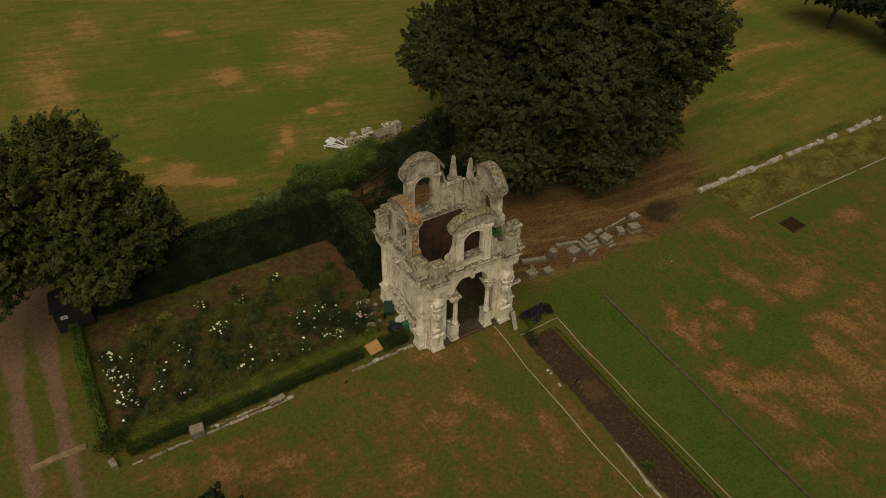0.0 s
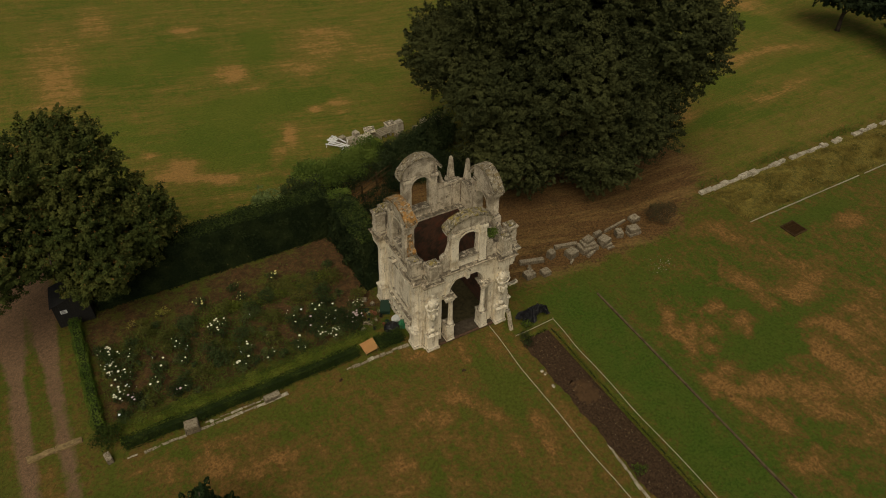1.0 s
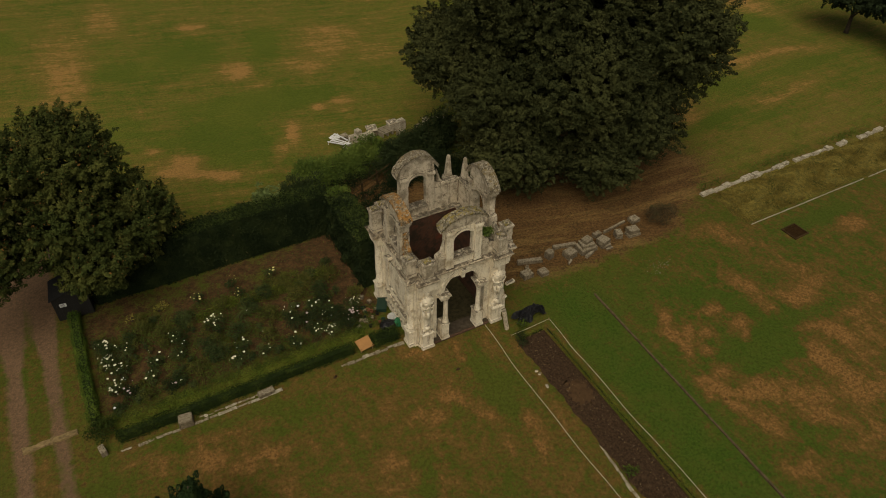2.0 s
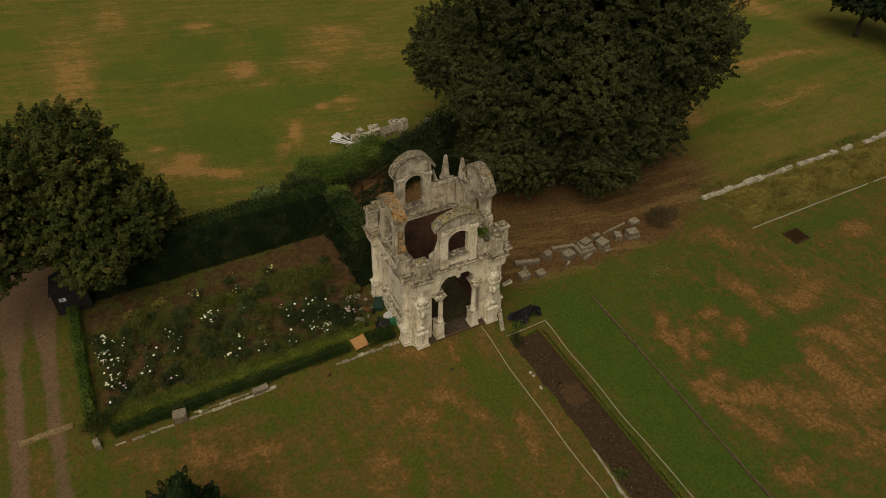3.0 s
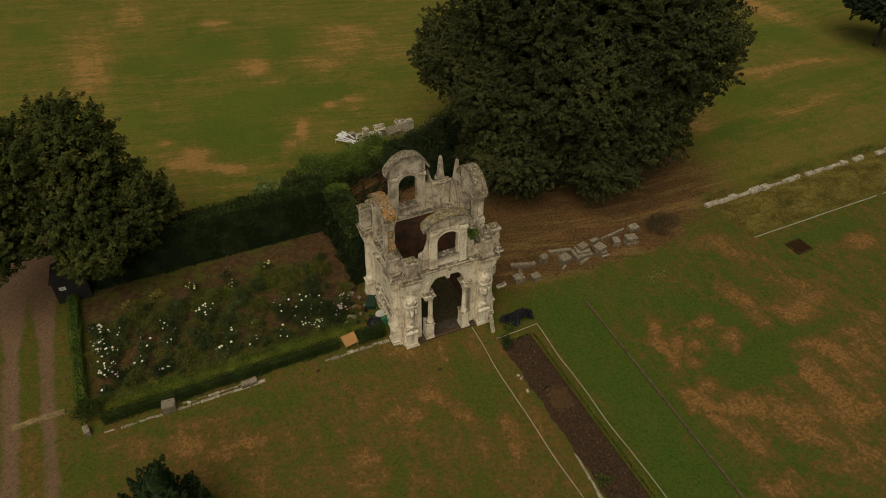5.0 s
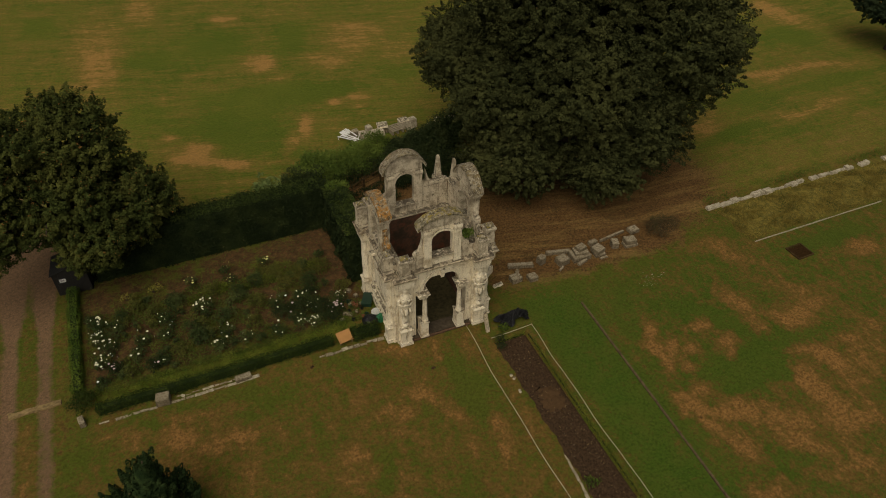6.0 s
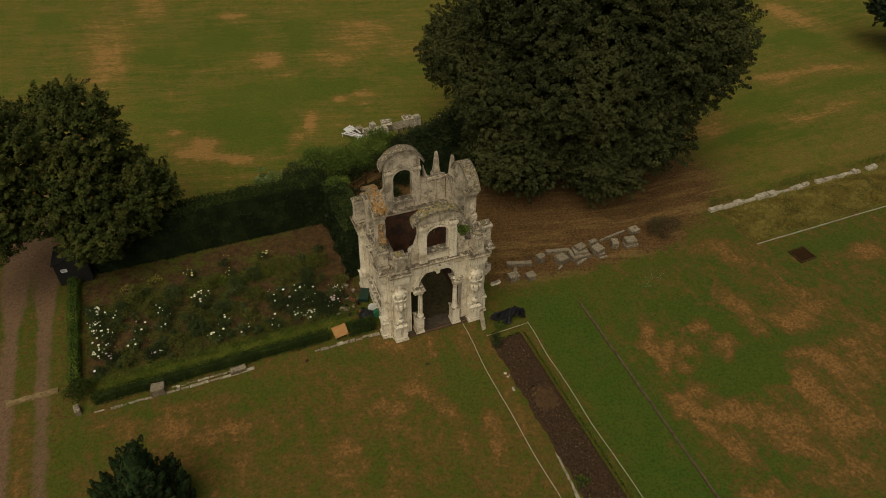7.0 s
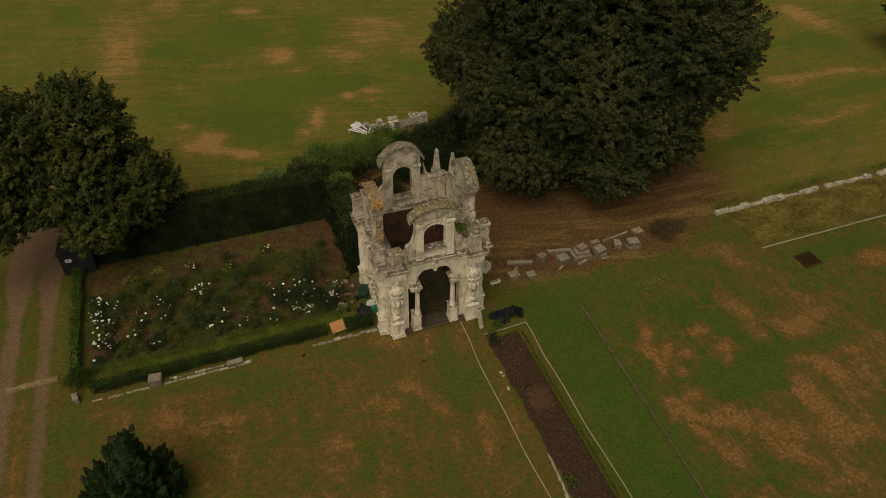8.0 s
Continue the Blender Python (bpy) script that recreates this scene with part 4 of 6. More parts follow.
def front_arch():
    for s in (-1, 1):
        bm = bmesh.new()
        stack(bm, s * 0.99, -2.46, [(0.12, 0.46, 0.62), (0.26, 0.46, 0.62), (0.29, 0.40, 0.56), (1.06, 0.39, 0.55), (1.10, 0.46, 0.62), (1.18, 0.48, 0.64), (1.20, 0.42, 0.58)])
        face_part("arch_pedestal", bm, STONE_LOW, 0, "", 0.01, 0.15, 0.03)
        bm = bmesh.new()
        lathe(bm, [(1.20, 0.17), (1.27, 0.175), (1.31, 0.14), (1.36, 0.15), (1.39, 0.125), (2.0, 0.125), (2.74, 0.105), (2.76, 0.13), (2.79, 0.11), (2.86, 0.14), (2.90, 0.18)], 16, s * 0.93, -2.56)
        face_part("arch_column", bm, STONE_LOW, 0, "small round stone column", 0.003, 0.2, 0.0, True)
        bm = bmesh.new()
        stack(bm, s * 1.04, -2.44, [(2.89, 0.46, 0.60), (2.98, 0.48, 0.62), (3.01, 0.54, 0.68), (3.08, 0.62, 0.76), (3.15, 0.64, 0.78), (3.18, 0.56, 0.70)])
        face_part("impost", bm, STONE_LOW, 0, "", 0.012, 0.14, 0.03)
    bm = bmesh.new()
    slab(bm, ring_polys(0, 3.15, 0.975, 1.14, 20), -WALL - 0.06, -WALL - 0.004)
    slab(bm, ring_polys(0, 3.15, 1.145, 1.21, 20), -WALL - 0.10, -WALL - 0.004)
    face_part("archivolt", bm, STONE_LOW, 0, "", 0.006, 0.2, 0.0)
    bm = bmesh.new()
    v = frustum(bm, 0, -WALL - 0.06, 3.86, 4.36, 0.16, 0.24, 0.26, 0.36)
    face_part("keystone", bm, STONE_LOW, 0, "", 0.012, 0.12, 0.02)
    bm = bmesh.new()
    box(bm, -1.62, 1.62, -2.62, -1.84, 0.0, 0.13)
    # Stone darkened in colour for the low light inside the arch.
    face_part("threshold", bm, plain("shade_darkened_stone", (0.085, 0.066, 0.044), 0.5, 5, 0.95, 0.15, 0.7), 0, "worn stone threshold step", 0.02, 0.2, 0.04)
    # the brick footing that shows under the worn step
    bm = bmesh.new()
    box(bm, -1.60, 1.60, -2.74, -2.625, 0.0, 0.09)
    face_part("footing", bm, plain("old_dark_brick", (0.13, 0.075, 0.045), 0.4, 9, 0.9, 0.2, 0.6), 0, "low course of old brick", 0.02, 0.18, 0.05)


def side_panel(k):
    """The blind side: a framed panel, a broken hood above it and a row of small balusters below."""
    y = -WALL
    for a0, a1, b0, b1 in ((-1.12, -1.0, 1.55, 3.3), (1.0, 1.12, 1.55, 3.3), (-1.12, 1.12, 3.302, 3.42), (-1.12, 1.12, 1.43, 1.548)):
        bm = bmesh.new()
        box(bm, a0, a1, y - 0.07, y - 0.003, b0, b1)
        face_part("panel_moulding", bm, STONE_LOW, k, "", 0.008, 0.2, 0.02)
    for a0, a1 in ((12, 66), (104, 168)):
        bm = bmesh.new()
        slab(bm, ring_polys(0, 3.40, 1.02, 1.20, 10, 0.42, 0.56, a0, a1), y - 0.26, y - 0.003)
        face_part("broken_hood", bm, STONE_LOW, k, "piece of a broken curved hood", 0.015, 0.15, 0.06)
    bm = bmesh.new()
    box(bm, -1.35, 1.35, y - 0.16, y - 0.003, 0.0, 0.36)
    box(bm, -1.35, 1.35, y - 0.18, y - 0.003, 0.93, 1.08)
    face_part("plinth_band", bm, STONE_LOW, k, "", 0.015, 0.18, 0.06)
    for i in range(9):
        bm = bmesh.new()
        lathe(bm, [(0.361, 0.06), (0.44, 0.06), (0.48, 0.035), (0.60, 0.075), (0.74, 0.04), (0.86, 0.06), (0.928, 0.06)], 8, -1.12 + 0.28 * i, y - 0.09)
        face_part("baluster", bm, STONE_LOW, k, "", 0.0, smooth=True)


for side in range(4):
    lower_wall(side)
    entablature(side)
    for at_u in (-2.0, 2.0):
        pier(side, at_u, side in (0, 2))
attic(0, 7.72, HOOD_MOSS, "curved stone hood with yellow-green moss")
attic(1, 7.72, HOOD_ORANGE, "curved stone hood covered in orange lichen")
attic(2, 8.32, HOOD_GREY, "curved stone hood with brown lichen")
attic(3, 8.16, HOOD_GREY, "curved stone hood with brown lichen")
for side, at_u, tall, whole in ((0, -2.0, 1.0, False), (0, 2.0, 1.05, False), (1, 2.0, 1.02, False), (1, -2.0, 1.3, False), (2, -2.0, 1.42, True), (2, 2.0, 1.0, False), (3, 2.0, 1.42, True), (3, -2.0, 1.1, False)):
    finials(side, at_u, tall, whole)
front_arch()
side_panel(1)
side_panel(3)
bm = bmesh.new()
box(bm, -1.81, 1.81, -1.69, 1.69, 0.0, 0.06)
weather(bm, 0.3, 0.03)
part("inner_floor", bm, plain("damp_black_earth", (0.060, 0.050, 0.022), 0.6, 5, 0.95, 0.15, 0.8), pavilion, "dark earth floor inside the ruin")
# loose blocks in the attic corners
rng = random.Random(4)
for at_x, at_y, at_z, w, d, h in ((-1.98, -1.86, 4.74, 0.42, 0.40, 0.45), (-1.45, -2.12, 4.74, 0.46, 0.34, 0.55), (1.55, -2.10, 4.74, 0.5, 0.36, 0.6), (2.04, -1.55, 4.74, 0.45, 0.5, 0.5), (2.15, -2.05, 4.74, 0.4, 0.4, 0.75), (-2.10, -1.45, 4.74, 0.38, 0.5, 0.38), (1.92, -1.05, 4.74, 0.36, 0.5, 0.7)):
    bm = bmesh.new()
    frustum(bm, at_x, at_y, at_z, at_z + h, w, d, w * 0.86, d * 0.84)
    weather(bm, 0.14, 0.03, 0.08, at_x)
    part("attic_block", bm, STONE_HIGH, pavilion)


# ---- trees ----
def sprays(rng, centres, outward, length, leaves, size):
    """Leaf places and facings for short leafy shoots that stand out from a crown."""
    n = len(centres)
    axis = outward * 0.75 + rng.normal(size=(n, 3)) * 0.42 + np.array([0, 0, 0.22])
    axis /= np.linalg.norm(axis, axis=1, keepdims=True)
    span = rng.uniform(0.6, 1.25, size=(n, 1)) * length
    idx = np.repeat(np.arange(n), np.maximum(6, (leaves * rng.uniform(0.55, 1.3, n)).astype(int)))
    m = len(idx)
    t = rng.uniform(0, 1, size=(m, 1))
    side = rng.normal(size=(m, 3))
    side /= np.linalg.norm(side, axis=1, keepdims=True)
    girth = span[idx] * 0.40 * np.sqrt(np.clip(1.05 - t, 0, 1)) * rng.uniform(0.35, 1.0, size=(m, 1))
    c = centres[idx] + axis[idx] * span[idx] * (t - 0.45) + side * girth * np.array([1, 1, 0.7])
    nv = side * 0.55 + outward[idx] * 0.55 + np.array([0, 0, 0.55]) + rng.normal(size=(m, 3)) * 0.5
    return c, nv, rng.uniform(0.65, 1.3, m) * size


def tree(name, label, base, trunk_r, fork, facing, masses, shoot, leaf, size, density, leaves, seed, group=""):
    """A tapered trunk, limbs that reach into the crown, and a crown of several big billows covered in leafy shoots.
    masses: across, behind, height and the three half sizes of each billow, along and square to the facing."""
    rng = np.random.default_rng(seed)
    root = thing(name, label, "tree", (*base, 0.0), 0, group)
    f = np.array([facing[0], facing[1], 0.0])
    f /= np.linalg.norm(f)
    axes = np.array([[f[1], -f[0], 0.0], f, [0, 0, 1.0]])
    cent = np.array([np.array(m[:3]) @ axes for m in masses])
    half = np.array([m[3:] for m in masses], float)

    def depth(p, skip):
        """How deep each point lies in the other billows; under 1 is inside."""
        best = np.full(len(p), 9.0)
        for j in range(len(masses)):
            if j != skip:
                best = np.minimum(best, np.linalg.norm(((p - cent[j]) @ axes.T) / half[j], axis=1))
        return best

    cs, ns, ss = [], [], []
    for j in range(len(masses)):
        area = 4 * math.pi * (half[j][0] * half[j][1] * half[j][2]) ** (2 / 3)
        for scale, amount, many, big in ((1.0, density, leaves, size), (0.82, density * 0.9, leaves * 0.6, size * 1.5), (0.58, density * 0.5, leaves * 0.5, size * 2.2)):
            d = rng.normal(size=(int(area * amount), 3))
            d /= np.linalg.norm(d, axis=1, keepdims=True)
            w = d * half[j]
            lump = 0.07 * np.sin(w[:, 0] * 1.9 + j) * np.cos(w[:, 1] * 2.1 + 2 * j) + 0.06 * np.sin(w[:, 2] * 2.9 + w[:, 0] * 1.3) + 0.05 * np.sin(w[:, 1] * 3.7 + 3 * j)
            p = cent[j] + (w * (scale * (0.94 + lump + rng.uniform(-0.13, 0.05, len(d))))[:, None]) @ axes
            keep = (depth(p, j) > 0.84 * scale) & (p[:, 2] > 0.7) & (d[:, 2] > -0.93)
            # bare hollows where the billows part
            hollow = np.sin(p[:, 0] * 1.3 + seed) * np.sin(p[:, 1] * 1.1 + 2 * j) * np.sin(p[:, 2] * 1.5 + seed)
            keep &= (hollow < 0.70) | (scale < 1)
            c, nv, sz = sprays(rng, p[keep], (d[keep] / half[j]) @ axes / np.linalg.norm(d[keep] / half[j], axis=1, keepdims=True), shoot, many, big)
            cs.append(c)
            ns.append(nv)
            ss.append(sz)
    c, nv, sz = np.concatenate(cs), np.concatenate(ns), np.concatenate(ss)
    ok = c[:, 2] > 0.35
    part("crown", leaf_mesh("crown", c[ok], nv[ok], sz[ok], rng, 0.74, leaf), None, root, "dense leafy crown")
    top = cent.mean(axis=0)
    bm = bmesh.new()
    tube(bm, [(0, 0, -0.1), (0.02, 0.0, 0.4), (0.0, 0.05, fork * 0.6), (0.08, 0.05, fork), (top[0] * 0.4, top[1] * 0.4, top[2])], [trunk_r * 1.5, trunk_r * 1.1, trunk_r, trunk_r * 0.85, trunk_r * 0.35], 12)
    part("trunk", bm, BARK, root, "", True)
    for i in range(2 * len(masses)):
        start = Vector((0.05, 0.05, fork * (0.75 + 0.5 * i / len(masses))))
        j = i % len(masses)
        aim = cent[j] + (rng.normal(size=3) * 0.35 * half[j]) @ axes
        tgt = start.lerp(Vector(aim), 1.0)
        mid = start.lerp(tgt, 0.5) + Vector((rng.normal() * 0.3, rng.normal() * 0.3, 0.5))
        bm = bmesh.new()
        tube(bm, [start, start.lerp(mid, 0.5), mid, tgt], [trunk_r * 0.45, trunk_r * 0.34, trunk_r * 0.24, trunk_r * 0.08], 7)
        part("limb", bm, BARK, root, "", True)
    return root


OAK = [(-1, 0, 11.5, 6.5, 6.5, 5.5), (-6.6, 0.5, 6.8, 3.5, 4.5, 2.9), (-3.2, -4, 6, 3.6, 3.6, 3.5), (6.6, 0, 9, 4.1, 5, 4.2), (4.6, -3, 4.6, 3.6, 3.6, 3.2),
       (-2, -5.7, 2.9, 3.4, 2.6, 2.3), (3.2, -5.1, 2.9, 2.6, 2.5, 2.3), (1, -4.5, 7.5, 4.5, 3.4, 4), (0.5, 4.5, 8, 7.5, 4.5, 5)]
GARDEN_OAK = [(2, 0, 7.5, 2.9, 3, 2.7), (-1.6, -0.3, 7.4, 3.6, 3.3, 2.9), (4, -1.5, 4.2, 2.3, 2.6, 2.3), (1.6, -3.3, 3.6, 2.1, 1.9, 1.9), (-3.2, -2.2, 4.9, 2.6, 2.3, 1.7), (0.8, -2.2, 5.4, 2.8, 2.2, 2.2)]
tree("oak_tree", "huge dark green spreading oak with foliage to the ground", (16.3, 12.8), 0.75, 3.0, (0.597, 0.802), OAK, 0.80, LEAF_OAK, 0.128, 2.6, 92, 11)
tree("garden_oak_tree", "mid-size green oak with some orange autumn leaves", (-15.2, 13.0), 0.32, 2.2, (-0.17, 0.985), GARDEN_OAK, 0.66, LEAF_LEFT, 0.108, 3.4, 90, 5)
tree("park_tree", "round dark green park tree on a leaning trunk", (52.6, 16.3), 0.17, 1.9, (0.85, 0.53), [(0.6, 0.2, 3.9, 3.4, 3.4, 1.7), (-1.8, 0.3, 3.5, 2.2, 2.4, 1.3), (2.4, -0.6, 3.4, 2.2, 2.2, 1.3)], 0.7, LEAF_PARK, 0.20, 2.2, 40, 21)
tree("park_tree", "dark green park tree with low branches", (54.6, 9.0), 0.30, 1.8, (0.85, 0.53), [(0, 0, 4.6, 3.2, 3.2, 2.8), (-1.4, -1.2, 3.2, 2.4, 2.2, 2.0), (1.6, -0.6, 3.2, 2.4, 2.4, 2.0)], 0.7, LEAF_OAK, 0.22, 2.2, 36, 23)


def conifer(at, height, radius, seed):
    rng = np.random.default_rng(seed)
    root = thing("conifer", "dark blue-green bushy young conifer", "tree", (*at, 0))
    bm = bmesh.new()
    tube(bm, [(0, 0, -0.05), (0.4, 0.07, height * 0.5), (0.8, 0.14, height * 0.94)], [0.16, 0.10, 0.02], 8)
    part("trunk", bm, BARK, root, "", True)
    cs, ns, ss = [], [], []
    # upright plumes: a ring of them on every tier, and a few taller leaders
    tiers = 17
    plumes = []
    for i in range(tiers):
        f = i / (tiers - 1)
        r = radius * (1 - f) ** 0.80 * (1.0 - 0.10 * math.cos(f * 9)) + 0.03
        count = max(3, int(19 * (1 - f) + 3))
        for j in range(count):
            a = 2 * math.pi * (j + rng.uniform(0, 0.7)) / count + i * 2.4
            lobe = 1 + 0.13 * math.sin(3 * a + 1.0)
            plumes.append((f, a, r * rng.uniform(0.80, 1.05) * lobe, 0.15 + (height - 0.75) * f + rng.uniform(-0.1, 0.15), rng.uniform(0.55, 0.95)))
    for f, a, rr, z, ln in plumes:
        out = np.array([math.cos(a), math.sin(a), 0.0])
        axis = out * 0.38 + np.array([0, 0, 1.0]) + rng.normal(size=3) * 0.12
        axis /= np.linalg.norm(axis)
        start = out * (rr - 0.22) + np.array([0.85 * f, 0.15 * f, z - 0.2])
        m = 210
        t = rng.uniform(0.0, 1.0, size=(m, 1)) ** 0.8
        side = rng.normal(size=(m, 3))
        side -= (side @ axis)[:, None] * axis
        side /= np.linalg.norm(side, axis=1, keepdims=True)
        girth = ln * 0.24 * np.sqrt(np.clip(1 - t, 0, 1)) * np.minimum(1.0, t * 5 + 0.35) * rng.uniform(0.75, 1.1, size=(m, 1))
        cs.append(start + axis * ln * t + side * girth)
        ns.append(side * 0.9 + axis * 0.5 + rng.normal(size=(m, 3)) * 0.35)
        ss.append(rng.uniform(0.06, 0.12, size=m))
    inner = rng.normal(size=(5000, 3))
    inner /= np.linalg.norm(inner, axis=1, keepdims=True)
    zf = rng.uniform(0.02, 0.9, size=(5000, 1))
    cs.append(np.concatenate([inner[:, :2] * (radius * 0.72) * (1 - zf) ** 0.8 + zf * np.array([0.85, 0.15]), zf * height], 1))
    ns.append(inner + np.array([0, 0, 0.5]))
    ss.append(rng.uniform(0.16, 0.26, size=5000))
    part("foliage", leaf_mesh("foliage", np.concatenate(cs), np.concatenate(ns), np.concatenate(ss), rng, 0.55, NEEDLES), None, root, "dense upright needle sprays")


conifer((-12.75, -5.4), 4.95, 2.2, 31)


# ---- hedges and shrubs ----
def hedge(name, label, x0, x1, y0, y1, h, leaf, size, per_area, seed, slope=0.0, lumps=0.10, group="", paler=None):
    """A clipped hedge: a dark woody core under a skin of leaves that swells and dips a little."""
    rng = np.random.default_rng(seed)
    root = thing(name, label, "hedge", ((x0 + x1) / 2, (y0 + y1) / 2, 0), 0, group)
    w, d = (x1 - x0) / 2, (y1 - y0) / 2
    bm = bmesh.new()
    box(bm, -w + 0.08, w - 0.08, -d + 0.08, d - 0.08, -0.02, h - 0.10)
    for e in bm.verts:
        if e.co.z > 0.1:
            e.co.y *= 1 - slope
    weather(bm, 0.5, 0.04)
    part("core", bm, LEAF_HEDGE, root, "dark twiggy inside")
    faces = [("y", -1, 2 * w * h), ("y", 1, 2 * w * h), ("x", -1, 2 * d * h), ("x", 1, 2 * d * h), ("z", 1, 4 * w * d)]
    cs, ns = [], []
    for ax, s, area in faces:
        n = int(area * per_area)
        a, b = rng.uniform(-1, 1, n), rng.uniform(-1, 1, n)
        if ax == "y":
            z = (b + 1) / 2 * h
            p = np.stack([a * w, np.full(n, s * d) * (1 - slope * z / h), z], 1)
            nn = np.array([0, s, 0.25])
        elif ax == "x":
            z = (b + 1) / 2 * h
            p = np.stack([np.full(n, s * w), a * d * (1 - slope * z / h), z], 1)
            nn = np.array([s, 0, 0.25])
        else:
            p = np.stack([a * w, b * d * (1 - slope), np.full(n, h)], 1)
            nn = np.array([0, 0, 1.0])
        lump = lumps * (np.sin(p[:, 0] * 2.1 + seed) * np.cos(p[:, 1] * 2.7 + p[:, 2] * 1.9) + 0.6 * np.sin(p[:, 0] * 5.3) * np.cos(p[:, 2] * 4.7 + p[:, 1] * 5.1))
        p += (nn / np.linalg.norm(nn)) * (lump + rng.normal(size=n) * 0.045)[:, None]
        cs.append(p)
        ns.append(nn + rng.normal(size=(n, 3)) * 0.5)
    c, nv = np.concatenate(cs), np.concatenate(ns)
    part("leaves", leaf_mesh("leaves", c, nv, rng.uniform(0.7, 1.3, len(c)) * size, rng, 0.62, leaf), None, root)
    # Leaf layer in the lighter colour, so the top looks lit by the sky.
    if paler:
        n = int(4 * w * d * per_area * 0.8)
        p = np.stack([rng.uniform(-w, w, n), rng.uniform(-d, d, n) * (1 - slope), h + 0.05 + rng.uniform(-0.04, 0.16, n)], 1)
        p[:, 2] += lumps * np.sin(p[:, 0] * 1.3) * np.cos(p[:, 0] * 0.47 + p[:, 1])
        part("lit_top_leaves", leaf_mesh("lit_top_leaves", p, np.array([0, 0, 1.0]) + rng.normal(size=(n, 3)) * 0.45, rng.uniform(0.7, 1.3, n) * size, rng, 0.62, paler), None, root, "lighter leaves along the top, skylight put into their colour")
    return root


hedge("tall_hedge", "tall clipped dark green hedge behind the rose garden", -14.0, -0.75, 10.85, 12.25, 2.80, LEAF_HEDGE, 0.11, 230, 41, 0.06, 0.07, "", LEAF_LIT_TOP)
hedge("side_hedge", "tall dark hedge between rose garden and pavilion", -1.0, 0.45, 5.5, 10.8, 3.0, LEAF_HEDGE, 0.13, 190, 42, 0.10, 0.22, "", LEAF_LIT_TOP)
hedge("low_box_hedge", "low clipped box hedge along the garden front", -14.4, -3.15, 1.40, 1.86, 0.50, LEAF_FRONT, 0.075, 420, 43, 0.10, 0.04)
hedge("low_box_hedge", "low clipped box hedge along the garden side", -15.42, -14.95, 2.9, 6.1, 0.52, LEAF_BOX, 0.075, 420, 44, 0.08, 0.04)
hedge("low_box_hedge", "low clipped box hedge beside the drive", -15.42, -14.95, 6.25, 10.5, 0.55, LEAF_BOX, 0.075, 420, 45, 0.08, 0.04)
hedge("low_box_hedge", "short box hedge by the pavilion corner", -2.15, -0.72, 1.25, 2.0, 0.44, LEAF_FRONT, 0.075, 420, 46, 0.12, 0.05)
hedge("bed_edging_hedge", "tiny clipped box edging along the dug bed", 6.20, 6.38, -14.5, -1.62, 0.18, LEAF_EDGE, 0.06, 420, 47, 0.1, 0.04)
hedge("bed_edging_hedge", "tiny clipped box edging across the end of the dug bed", 4.75, 6.19, -1.68, -1.50, 0.17, LEAF_EDGE, 0.06, 380, 48, 0.1, 0.04)


def bush(name, label, at, radii, leaf, size, per_area, seed, lumps=9, group="", flowers=None, petal=None, category="bush"):
    """A loose bush of leafy clumps on short stems, with blossoms where it flowers."""
    rng = np.random.default_rng(seed)
    root = thing(name, label, category, (*at, 0), 0, group)
    rx, ry, h = radii
    cs, rs = [], []
    for i in range(lumps):
        a = 2.4 * i + rng.uniform(0, 0.6)
        k = math.sqrt((i + 0.5) / lumps) * 0.75
        s = 0.42 * (9 / max(9, lumps)) ** 0.3 * min(rx, ry) * rng.uniform(0.7, 1.3)
        cs.append((math.cos(a) * rx * k, math.sin(a) * ry * k, max(s * 0.75, h * (1 - 0.55 * k * k) * rng.uniform(0.72 if h < 1.2 else 0.55, 1.0 if h < 1.2 else 1.06) - s * 0.6)))
        rs.append((s, s, s * 0.95))
        if h > 1.2:
            cs.append((math.cos(a) * rx * k, math.sin(a) * ry * k, h * rng.uniform(0.2, 0.5)))
            rs.append((s * 1.1, s * 1.1, s))
    c, n, s = clump_leaves(rng, cs, rs, per_area, size, (0.45, 1.1 if h < 1.2 else 1.38))
    keep = c[:, 2] > 0.02
    part("leaves", leaf_mesh("leaves", c[keep], n[keep], s[keep], rng, 0.6, leaf), None, root)
    bm = bmesh.new()
    for c0 in cs[:6]:
        tube(bm, [(0.05 * c0[0], 0.05 * c0[1], -0.02), (0.5 * c0[0], 0.5 * c0[1], c0[2] * 0.6), c0], [0.022, 0.016, 0.008], 5)
    part("stem", bm, BARK, root)
    for i in range(int((flowers or 0) * 2.0)):
        c0, r0 = cs[int(rng.integers(0, len(cs)))], rs[0]
        bm = bmesh.new()
        rad = rng.uniform(0.15, 1.0) ** 1.4 * 0.06
        p = Vector((c0[0] + rng.normal() * r0[0] * 0.5, c0[1] + rng.normal() * r0[0] * 0.5, c0[2] + r0[2] * rng.uniform(0.8, 1.1)))
        for ring, (count, tilt, rr) in enumerate(((5, 0.35, rad), (4, 0.9, rad * 0.7))):
            for j in range(count):
                a = 2 * math.pi * j / count + ring * 0.6
                o = Vector((math.cos(a), math.sin(a), tilt))
                side = Vector((-math.sin(a), math.cos(a), 0)) * rr * 0.75
                q = [p, p + o * rr * 0.6 + side, p + o * rr * 1.25, p + o * rr * 0.6 - side]
                bm.faces.new([bm.verts.new(v) for v in q])
        part("blossom", bm, petal, root)
    return root


# the corner bush of the low hedges, and shrubs behind the tall hedge
bush("corner_bush", "rounded green bush at the hedge corner", (-14.95, 2.25), (0.75, 0.7, 0.9), LEAF_FRONT, 0.08, 150, 50, 12)
